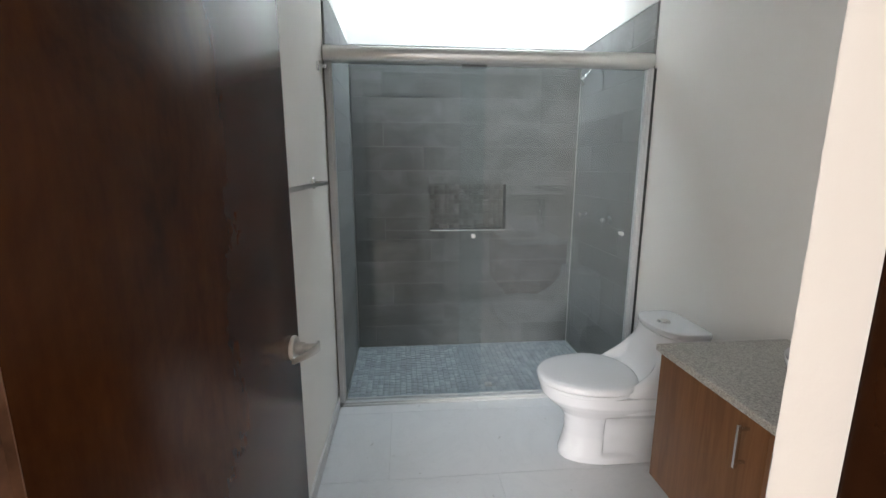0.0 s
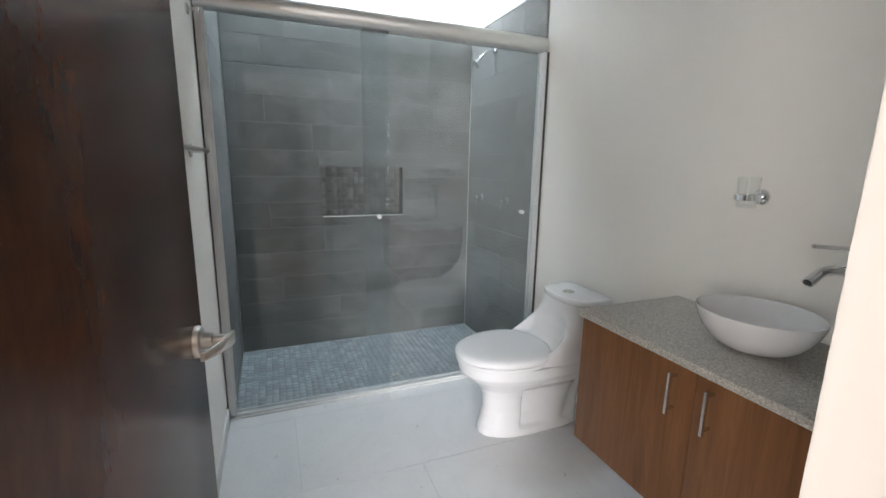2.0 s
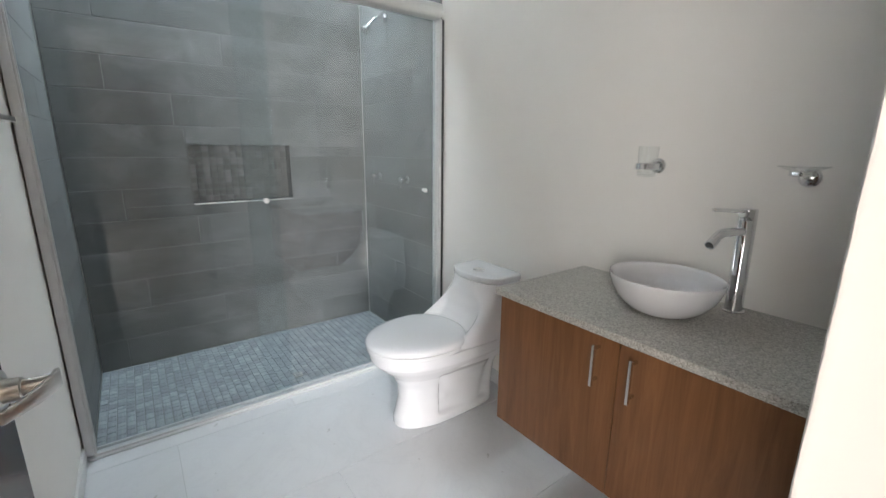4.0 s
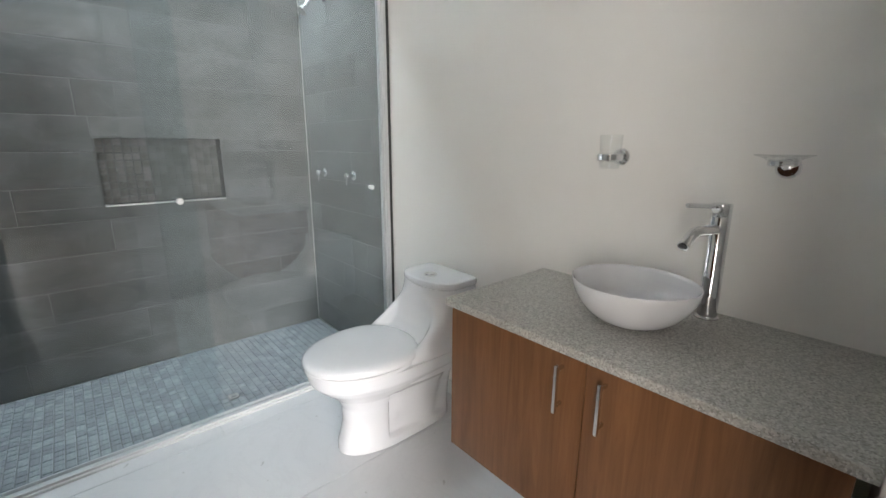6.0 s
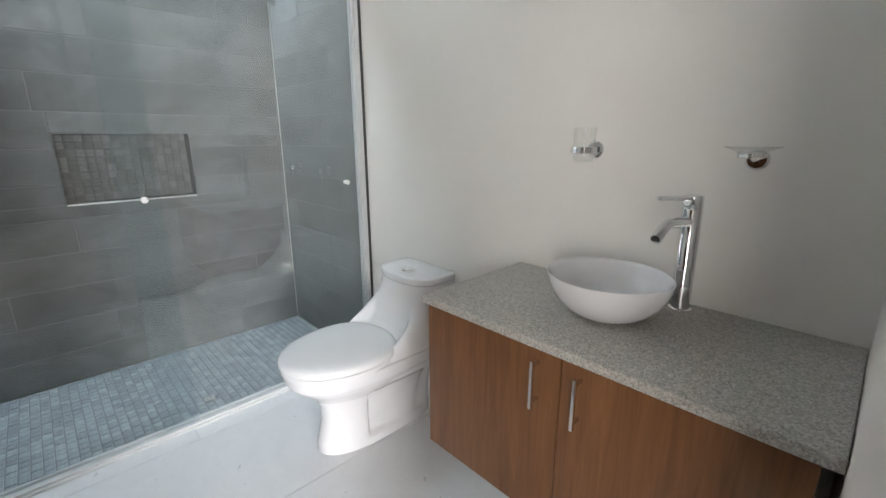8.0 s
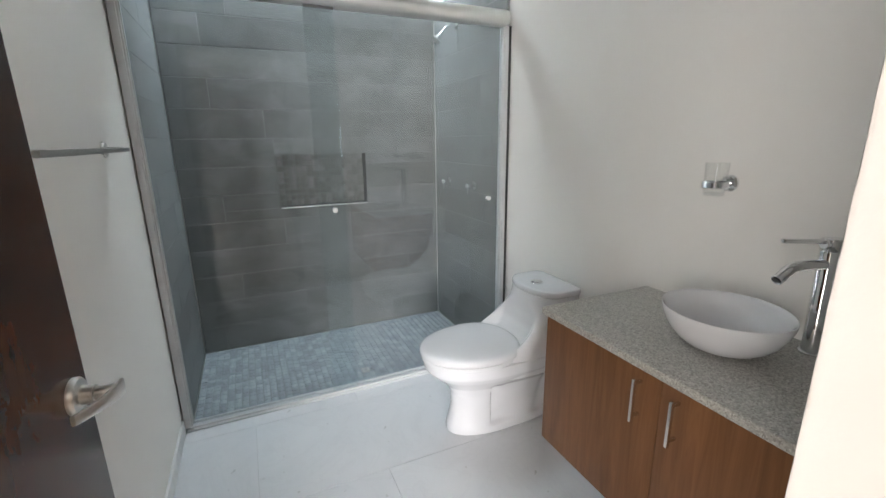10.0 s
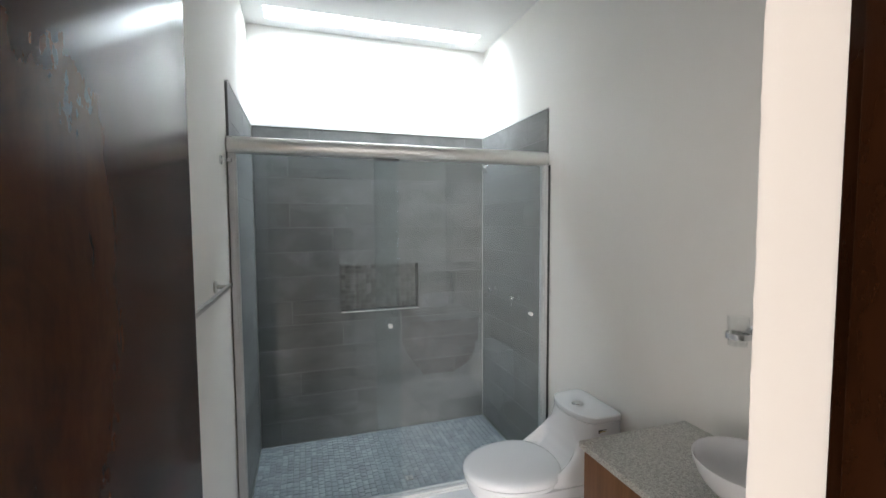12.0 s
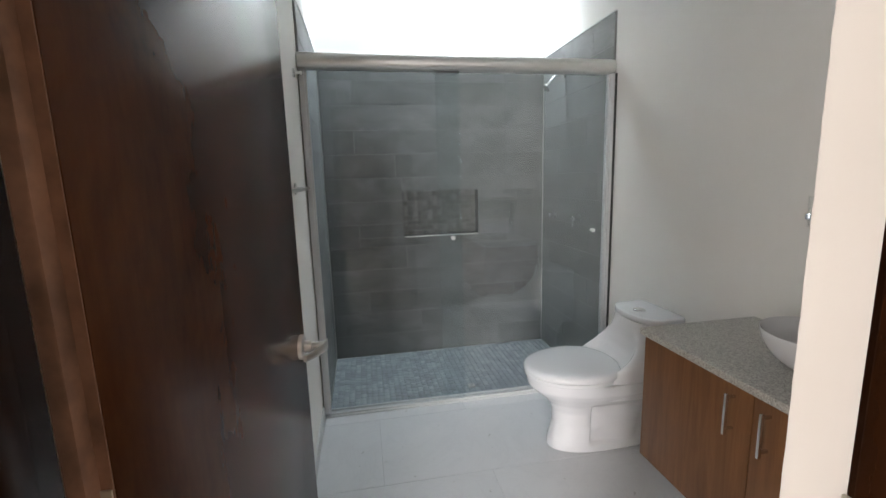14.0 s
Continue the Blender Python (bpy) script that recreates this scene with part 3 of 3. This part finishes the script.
for k in range(32):
    z = 0.30 + 0.358 * k / 31
    _, f, b, w = sample(rows, z)
    rings.append(plan_ring(bm, z, f, b, 0.14, w, 2.2 + 2.4 * smooth_step(0.60, 0.43, z), 8.0, 160, tank_front))
skin(bm, rings)
tank = part("tank", bm, CERAMIC, toilet)
tank.modifiers.new("soften", "SMOOTH").iterations = 2
bm = bmesh.new()
rings = [plan_ring(bm, z, 0.241 - e, 0.010 + e * 0.5, 0.14, 0.177 - e, 2.2, 9.0, 72) for z, e in
         ((0.6595, 0.006), (0.660, 0.002), (0.663, 0.0), (0.680, 0.0), (0.685, 0.002), (0.6875, 0.007), (0.689, 0.02))]
skin(bm, rings)
lid = part("tank_lid", bm, CERAMIC, toilet)
bm = bmesh.new()
tube(bm, [(-0.155, 0, 0.687), (-0.155, 0, 0.692), (-0.155, 0, 0.694)], [0.031, 0.031, 0.028], 28)
tube(bm, [(-0.155, 0, 0.693), (-0.155, 0, 0.6965), (-0.155, 0, 0.6975)], [0.0235, 0.0235, 0.021], 28)
part("flush_button", bm, CHROME, toilet, "round chrome dual flush button")
part("label_sticker", slab(-0.160, -0.115, -0.1765, -0.1690, 0.612, 0.630), BLACK, toilet, "small black maker's label")
part("label_print", slab(-0.155, -0.120, -0.1772, -0.1760, 0.618, 0.624), GOLD, toilet)
bm = bmesh.new()
rings = [plan_ring(bm, z + 0.013, 0.774 - e, 0.310 + e * 0.5, 0.50, 0.208 - e, 2.1, 2.2, 72) for z, e in
         ((0.3845, 0.004), (0.386, 0.002), (0.392, 0.001), (0.402, 0.001), (0.404, 0.003))]
skin(bm, rings)
part("seat", bm, CERAMIC, toilet)
bm = bmesh.new()
rings = [plan_ring(bm, z * 1.06 - 0.011, 0.778 - e, 0.300 + e * 0.5, 0.49, 0.210 - e, 2.1, 2.2, 72) for z, e in
         ((0.405, 0.008), (0.407, 0.002), (0.413, 0.0), (0.424, 0.002), (0.432, 0.010), (0.4365, 0.028), (0.439, 0.06), (0.4405, 0.11), (0.4412, 0.16))]
skin(bm, rings)
part("seat_lid", bm, CERAMIC, toilet)
for v in (0.07, -0.07):
    bm = bmesh.new()
    tube(bm, [(-0.318, v - 0.02, 0.425), (-0.318, v + 0.02, 0.425)], 0.011, 16)
    part("seat_hinge", bm, CERAMIC, toilet)
for v in (0.098, -0.098):
    bm = bmesh.new()
    tube(bm, [(-0.33, v, 0.028), (-0.33, v, 0.044), (-0.33, v, 0.050)], [0.014, 0.013, 0.007], 18)
    part("bolt_cap", bm, CERAMIC, toilet)

# ---- vanity ----
CX, CY0, CY1, CTOP = 1.050, FRONT + 0.002, 1.582, 0.807
cabinet = thing("vanity_cabinet", 1.06, 1.085, 0.292, "wall-hung walnut laminate vanity cabinet with two doors", "cabinet")


def cab(name, x0, x1, y0, y1, z0, z1, material, parent=None, label="", bevel=0.0012):
    return part(name, slab(x0 - 1.06, x1 - 1.06, y0 - 1.085, y1 - 1.085, z0 - 0.292, z1 - 0.292, bevel=bevel), material, parent or cabinet, label)


cab("side_panel", 1.076, RIGHT - 0.012, 1.539, 1.556, 0.292, 0.781, WALNUT)
cab("side_panel", 1.076, RIGHT - 0.012, 0.632, 0.648, 0.292, 0.781, WALNUT)
cab("bottom_panel", 1.076, RIGHT - 0.012, 0.648, 1.539, 0.292, 0.308, WALNUT)
cab("back_panel", RIGHT - 0.03, RIGHT - 0.0125, 0.648, 1.539, 0.308, 0.781, CARCASS)
for ya, yb, hy in ((0.630, 1.0885, 1.039), (1.0915, 1.556, 1.152)):
    d = cab("cabinet_door", 1.057, 1.0745, ya, yb, 0.292, 0.780, WALNUT)
    bm = bmesh.new()
    ox, oy, oz = 1.06, 1.085, 0.292
    box(bm, 1.024 - ox, 1.034 - ox, hy - 0.0040 - oy, hy + 0.0040 - oy, 0.631 - oz, 0.759 - oz, bevel=0.0012)
    for z in (0.648, 0.748):
        box(bm, 1.033 - ox, 1.058 - ox, hy - 0.0034 - oy, hy + 0.0034 - oy, z - 0.004 - oz, z + 0.004 - oz)
    part("handle", bm, STEEL, d, "straight satin nickel bar handle")

counter = part("countertop", slab(CX, RIGHT - 0.001, CY0, CY1, CTOP - 0.025, CTOP, bevel=0.004, segments=3), GRANITE)
tagged(counter, "speckled grey granite countertop over the walnut vanity", "countertop")

# ---- basin ----
basin = thing("vessel_basin", 1.312, 1.118, CTOP, "white ceramic vessel basin on the granite countertop", "basin")


def basin_ring(bm, z, grow, count=72):
    ring = []
    for k in range(count):
        a = k * math.tau / count
        c, s = math.cos(a), math.sin(a)
        tip = 1 + 0.035 * max(-s, 0) ** 6 + 0.02 * max(s, 0) ** 6
        ring.append(bm.verts.new((0.152 * grow * c, 0.158 * grow * s * tip, z)))
    return ring


bm = bmesh.new()
outer = [(0.0, 0.36), (0.001, 0.40), (0.006, 0.50), (0.020, 0.64), (0.040, 0.77), (0.064, 0.875), (0.090, 0.95), (0.114, 0.995), (0.128, 1.01), (0.131, 1.008), (0.132, 0.997), (0.1305, 0.984)]
inner = [(0.120, 0.955), (0.096, 0.91), (0.072, 0.83), (0.050, 0.70), (0.034, 0.49), (0.024, 0.30), (0.020, 0.12)]
skin(bm, [basin_ring(bm, z * 0.89, g) for z, g in outer + inner])
part("bowl", bm, CERAMIC, basin)
bm = bmesh.new()
tube(bm, [(0, 0, 0.017), (0, 0, 0.021), (0, 0, 0.024)], [0.022, 0.022, 0.016], 24)
part("drain_plug", bm, CHROME, basin)

# ---- faucet ----
faucet = thing("faucet", 1.504, 0.989, CTOP, "tall polished chrome vessel faucet on the granite countertop", "faucet")
faucet.rotation_euler = (-0.014, 0, 0)
bm = bmesh.new()
tube(bm, [(0, 0, 0), (0, 0, 0.004), (0, 0, 0.007)], [0.030, 0.030, 0.026], 32)
part("base_ring", bm, CHROME, faucet)
bm = bmesh.new()
tube(bm, [(0, 0, 0.006), (0, 0, 0.285), (0, 0, 0.287), (0, 0, 0.289), (0, 0, 0.317), (0, 0, 0.320)], [0.0245, 0.0245, 0.023, 0.0245, 0.0245, 0.022], 36)
part("body", bm, CHROME, faucet)
SPOUT = Vector((-0.93, 0.10, 0))
SPOUT.normalize()
bm = bmesh.new()
tube(bm, [SPOUT * u + Vector((0, 0, z)) for u, z in ((0.015, 0.252), (0.07, 0.256), (0.118, 0.259), (0.136, 0.257), (0.152, 0.250), (0.186, 0.228))], [0.0135, 0.0135, 0.0135, 0.0135, 0.0135, 0.0135], 20)
spout = part("spout", bm, CHROME, faucet)
bm = bmesh.new()
p = SPOUT * 0.1855 + Vector((0, 0, 0.2283))
q = (SPOUT * 0.012 + Vector((0, 0, -0.012)))
tube(bm, [p, p + q * 0.12], 0.0105, 20)
part("aerator", bm, SEAL, spout)
bm = bmesh.new()
tube(bm, [SPOUT * 0.016 + Vector((0, 0, 0.306)), SPOUT * 0.034 + Vector((0, 0, 0.306)), SPOUT * 0.036 + Vector((0, 0, 0.306))], [0.0125, 0.0125, 0.010], 20)
tube(bm, [SPOUT * 0.030 + Vector((0, 0, 0.312)), SPOUT * 0.034 + Vector((0, 0, 0.314)), SPOUT * 0.10 + Vector((0, 0, 0.321)), SPOUT * 0.186 + Vector((0, 0, 0.329)), SPOUT * 0.188 + Vector((0, 0, 0.329))], [0.0055, 0.0065, 0.0062, 0.0058, 0.004], 14)
part("lever", bm, CHROME, faucet)

# ---- cup holder and soap dish ----
cup_holder = thing("tumbler_holder", RIGHT, 1.312, 1.238, "chrome wall bracket holding a clear glass tumbler", "tumbler holder")
bm = bmesh.new()
tube(bm, [(0, 0, 0), (-0.008, 0, 0), (-0.014, 0, 0)], [0.0265, 0.0265, 0.021], 28)
tube(bm, [(-0.012, 0, 0), (-0.045, 0, 0)], 0.0085, 16)
part("bracket", bm, CHROME, cup_holder)
bm = bmesh.new()
CUP = (-0.078, 0.0)
ring = [(CUP[0] + 0.0365 * math.cos(a), CUP[1] + 0.0365 * math.sin(a), 0.0) for a in (k * math.tau / 40 for k in range(41))]
for zz in (-0.007, -0.0035, 0, 0.0035, 0.007):
    tube(bm, [(x, y, zz) for x, y, _ in ring], 0.0028, 8, False)
part("ring", bm, CHROME, cup_holder)


def glass_cup(bm, cx, cy, z0, z1, r0, r1, wall=0.0022):
    rings = []
    for z, r in ((z0, r0 * 0.5), (z0, r0), (z0 + 0.3 * (z1 - z0), r0 + 0.3 * (r1 - r0)), (z1, r1), (z1 + 0.001, r1 - wall / 2), (z1, r1 - wall), (z0 + 0.3 * (z1 - z0), r0 + 0.3 * (r1 - r0) - wall), (z0 + 0.006, r0 - wall), (z0 + 0.006, r0 * 0.4)):
        rings.append([bm.verts.new((cx + r * math.cos(a), cy + r * math.sin(a), z)) for a in (k * math.tau / 36 for k in range(36))])
    skin(bm, rings)
    return bm


tumbler = part("tumbler", glass_cup(bmesh.new(), *CUP, -0.034, 0.066, 0.029, 0.0335), GLASS, cup_holder, "clear glass tumbler")
tumbler.visible_shadow = False

dish_holder = thing("soap_dish", RIGHT, 0.880, 1.222, "chrome wall bracket with a clear glass soap dish", "soap dish")
bm = bmesh.new()
tube(bm, [(0, 0, 0), (-0.008, 0, 0), (-0.014, 0, 0)], [0.0265, 0.0265, 0.021], 28)
tube(bm, [(-0.012, 0, 0), (-0.04, 0, 0.004), (-0.055, 0, 0.010)], 0.0085, 16)
part("bracket", bm, CHROME, dish_holder)
bm = bmesh.new()
for zz in (0.010, 0.016):
    tube(bm, [(-0.078 + 0.026 * math.cos(a), 0.026 * math.sin(a), zz) for a in (k * math.tau / 40 for k in range(41))], 0.004, 8, False)
part("ring", bm, CHROME, dish_holder)
bm = bmesh.new()
rings = []
for z, r in ((0.008, 0.012), (0.010, 0.022), (0.020, 0.030), (0.027, 0.044), (0.031, 0.056), (0.033, 0.0555), (0.030, 0.043), (0.024, 0.029), (0.014, 0.020), (0.013, 0.010)):
    rings.append([bm.verts.new((-0.078 + r * 0.95 * math.cos(a), r * 1.05 * math.sin(a), z)) for a in (k * math.tau / 40 for k in range(40))])
skin(bm, rings)
dish = part("dish", bm, GLASS, dish_holder, "clear glass saucer")
dish.visible_shadow = False

# ---- towel bar and robe hook ----
towel = thing("towel_bar", LEFT, 1.9, 1.365, "satin nickel towel bar on the plastered wall", "towel bar")
bm = box(bmesh.new(), 0.047, 0.062, -0.36, 0.385, -0.0075, 0.0075, bevel=0.0015)
part("bar", bm, NICKEL, towel)
for y in (-0.29, 0.325):
    bm = bmesh.new()
    tube(bm, [(0, y, 0), (0.006, y, 0), (0.009, y, 0)], [0.026, 0.026, 0.023], 28)
    tube(bm, [(0.008, y, 0), (0.05, y, 0)], 0.0085, 16)
    part("post", bm, NICKEL, towel)
hook = thing("robe_hook", LEFT, 2.46, 1.923, "small chrome robe hook on the plastered wall", "robe hook")
bm = bmesh.new()
tube(bm, [(0, 0, 0), (0.006, 0, 0), (0.009, 0, 0)], [0.022, 0.022, 0.019], 28)
part("plate", bm, CHROME, hook)
bm = bmesh.new()
tube(bm, [(0.008, 0, 0), (0.036, 0, 0), (0.037, 0, 0), (0.046, 0, 0), (0.048, 0, 0)], [0.0065, 0.0065, 0.011, 0.011, 0.009], 20)
part("peg", bm, CHROME, hook)

# ---- tiles: every piece an object, alike pieces sharing their mesh ----
shared = {}


def tile_mesh(name, w, h, t, material, chamfer=0.0018):
    """A slab w x h in its x and y, t thick up from z = 0, with chamfered upper edges."""
    key = (name, round(w, 4), round(h, 4), round(t, 4), material.name)
    if key not in shared:
        a, b, c = w / 2, h / 2, chamfer
        v = [(-a, -b, 0), (a, -b, 0), (a, b, 0), (-a, b, 0), (-a, -b, t - c), (a, -b, t - c), (a, b, t - c), (-a, b, t - c),
             (-a + c, -b + c, t), (a - c, -b + c, t), (a - c, b - c, t), (-a + c, b - c, t)]
        f = [(k, (k + 1) % 4, (k + 1) % 4 + 4, k + 4) for k in range(4)] + [(k + 4, (k + 1) % 4 + 4, (k + 1) % 4 + 8, k + 8) for k in range(4)] + [(8, 9, 10, 11)]
        me = bpy.data.meshes.new(name)
        me.from_pydata(v, [], f)
        me.materials.append(material)
        shared[key] = me
    return shared[key]


def piece(name, me, parent, m):
    ob = new(name, me)
    ob.parent = parent
    ob.matrix_basis = m
    return ob


def cut(rect, hole):
    """The rectangles that remain of rect (x0, x1, z0, z1) outside hole."""
    a, b, c, d = rect
    e, f, g, h = hole
    if b <= e or a >= f or d <= g or c >= h:
        return [rect]
    out = []
    if c < g:
        out.append((a, b, c, g))
    if d > h:
        out.append((a, b, h, d))
    lo, hi = max(c, g), min(d, h)
    if a < e:
        out.append((a, e, lo, hi))
    if b > f:
        out.append((f, b, lo, hi))
    return out


rng = random.Random(4)
COURSE, LONG, GAP = (TILE_TOP - PAN) / 13, 1.25, 0.0034
shifts = [0.40, 0.24, 0.86, 0.245, 0.555, 0.60, 0.95, 0.245, 0.62, 1.02, 0.30, 0.72, 0.15]


def tile_wall(parent, start, end, placing, hole=None, seed=0, shift0=0.0):
    for row in range(13):
        z0 = TILE_TOP - (row + 1) * COURSE
        at = start - LONG + (shifts[(row + seed) % 13] + shift0) % LONG
        while at < end:
            rect = (max(at, start), min(at + LONG, end), z0, z0 + COURSE)
            at += LONG
            if rect[1] - rect[0] < 0.012:
                continue
            for a, b, c, d in (cut(rect, hole) if hole else [rect]):
                if b - a < 0.008 or d - c < 0.008:
                    continue
                me = tile_mesh("tile", b - a - GAP, d - c - GAP, 0.0125, SLATE)
                piece("tile", me, parent, placing((a + b) / 2, (c + d) / 2))


tile_wall(wall_back, TILE_L, TILE_R, lambda x, z: pose(x, BACK, z, 90, 0, 0), (NX0, NX1, NZ0, NZ1))
tile_wall(wall_left, SHOWER + 0.042, TILE_B, lambda y, z: pose(LEFT, y, z, 90, 0, 90), None, 4)
tile_wall(wall_right, SHOWER + 0.030, TILE_B, lambda y, z: pose(RIGHT, y, z, 90, 0, -90), None, 7)
for nm, parent, dims in (("grout_bed", wall_back, (TILE_L, TILE_R, BACK - 0.011, BACK - 0.0002, PAN, NZ0)), ("grout_bed", wall_back, (TILE_L, TILE_R, BACK - 0.011, BACK - 0.0002, NZ1, TILE_TOP - 0.001)),
                         ("grout_bed", wall_back, (TILE_L, NX0, BACK - 0.011, BACK - 0.0002, NZ0, NZ1)), ("grout_bed", wall_back, (NX1, TILE_R, BACK - 0.011, BACK - 0.0002, NZ0, NZ1)),
                         ("grout_bed", wall_left, (LEFT + 0.0002, LEFT + 0.011, SHOWER + 0.042, BACK - 0.011, PAN, TILE_TOP - 0.001)),
                         ("grout_bed", wall_right, (RIGHT - 0.011, RIGHT - 0.0002, SHOWER + 0.030, BACK - 0.011, PAN, TILE_TOP - 0.001))):
    part(nm, slab(*dims), GROUT, parent)
for nm, parent, dims in (("tile_trim", wall_back, (TILE_L, TILE_R, TILE_B - 0.001, BACK - 0.0002, TILE_TOP, TILE_TOP + 0.006)),
                         ("tile_trim", wall_left, (LEFT + 0.0002, TILE_L + 0.001, SHOWER + 0.042, BACK - 0.016, TILE_TOP, TILE_TOP + 0.006)),
                         ("tile_trim", wall_right, (TILE_R - 0.001, RIGHT - 0.0002, SHOWER + 0.028, BACK - 0.016, TILE_TOP, TILE_TOP + 0.006))):
    part(nm, slab(*dims), WHITE_TRIM, parent, "pale plaster fillet above the tiles")

# niche: slate lining and mosaic back
ND = BACK + NDEEP - 0.014
for dims in ((NX0 - 0.011, NX1 + 0.011, TILE_B, ND, NZ0 - 0.011, NZ0), (NX0 - 0.011, NX1 + 0.011, TILE_B, ND, NZ1, NZ1 + 0.011),
             (NX0 - 0.011, NX0, TILE_B, ND, NZ0, NZ1), (NX1, NX1 + 0.011, TILE_B, ND, NZ0, NZ1)):
    part("niche_lining", slab(*dims), SLATE, wall_back)
part("niche_edge", slab(NX0, NX1, TILE_B - 0.004, TILE_B + 0.006, NZ0 - 0.006, NZ0 + 0.001), ALUMINIUM, wall_back, "pale metal edge strip of the niche")
part("niche_bed", slab(NX0 - 0.011, NX1 + 0.011, ND, BACK + NDEEP - 0.0005, NZ0 - 0.011, NZ1 + 0.011), DARK_GROUT, wall_back)
cols, rws = 15, 9
pw, ph = (NX1 - NX0) / cols, (NZ1 - NZ0) / rws
for i in range(cols):
    j = 0
    while j < rws:
        tall = 2 if (rng.random() < 0.04 and j < rws - 1) else 1
        me = tile_mesh("mosaic_tile", pw - 0.0035, ph * tall - 0.0035, 0.006, NICHE_STONE)
        piece("mosaic_tile", me, wall_back, pose(NX0 + (i + 0.5) * pw, ND + 0.001 - rng.random() * 0.002, NZ0 + (j + tall / 2) * ph, 90, 0, 0))
        j += tall

# shower floor mosaic: strips of stones running away from the screen
py0, py1 = SHOWER + 0.05, TILE_B
PITCH = (TILE_R - TILE_L) / 46
stones, singles = [], 0
for i in range(46):
    y = py0 - rng.random() * 0.04
    while y < py1:
        ln = rng.choice((0.034, 0.040, 0.040, 0.046, 0.058))
        a, b = max(y, py0), min(y + ln, py1)
        y += ln
        if b - a > 0.012:
            stones.append((TILE_L + (i + 0.5) * PITCH, a, b, rng.random()))
stones.sort(key=lambda s: s[1])
rest = bmesh.new()
for k, (x, a, b, r) in enumerate(stones):
    w, ln = PITCH - 0.004, round(b - a, 3) - 0.004
    z = PAN - 0.0045 + r * 0.0015
    if abs(x - 0.715) < 0.035 and abs((a + b) / 2 - 2.945) < 0.035:
        continue
    if singles < 300 and a > py0 + 0.12:
        piece("mosaic_tile", tile_mesh("mosaic_tile", w, ln, 0.006, PAN_STONE), shower_pan, pose(x, (a + b) / 2, z))
        singles += 1
    else:
        vs = [rest.verts.new((x + sx * (w / 2 - e), (a + b) / 2 + sy * (ln / 2 - e), z + zz)) for zz, e in ((0, 0), (0.0048, 0), (0.006, 0.0012)) for sx, sy in ((-1, -1), (1, -1), (1, 1), (-1, 1))]
        for lv in (0, 4):
            for q in range(4):
                rest.faces.new((vs[lv + q], vs[lv + (q + 1) % 4], vs[lv + (q + 1) % 4 + 4], vs[lv + q + 4]))
        rest.faces.new(vs[8:12])
rest_ob = part("mosaic_field", rest, PAN_STONE_FAR, shower_pan, "small grey mosaic stones", smooth=False)
tagged(rest_ob, kind="stuff")

# floor tiles
FL, FD = 1.04, 0.56
row = 0
y = 1.965 + FD * 2
while y > OUTER:
    y0 = max(y - FD, OUTER - 0.003)
    y1 = min(y, SHOWER + 0.05)
    x = 0.05 - 4 * FL + (FL / 2 if row % 2 == 0 else 0)
    while x < RIGHT:
        a, b = max(x, LEFT), min(x + FL, RIGHT)
        if b - a > 0.02 and y1 - y0 > 0.01:
            piece("tile", tile_mesh("tile", b - a - 0.002, y1 - y0 - 0.002, 0.0085, PORCELAIN, 0.0008), floor, pose((a + b) / 2, (y0 + y1) / 2, -0.0085))
        x += FL
    y -= FD
    row += 1
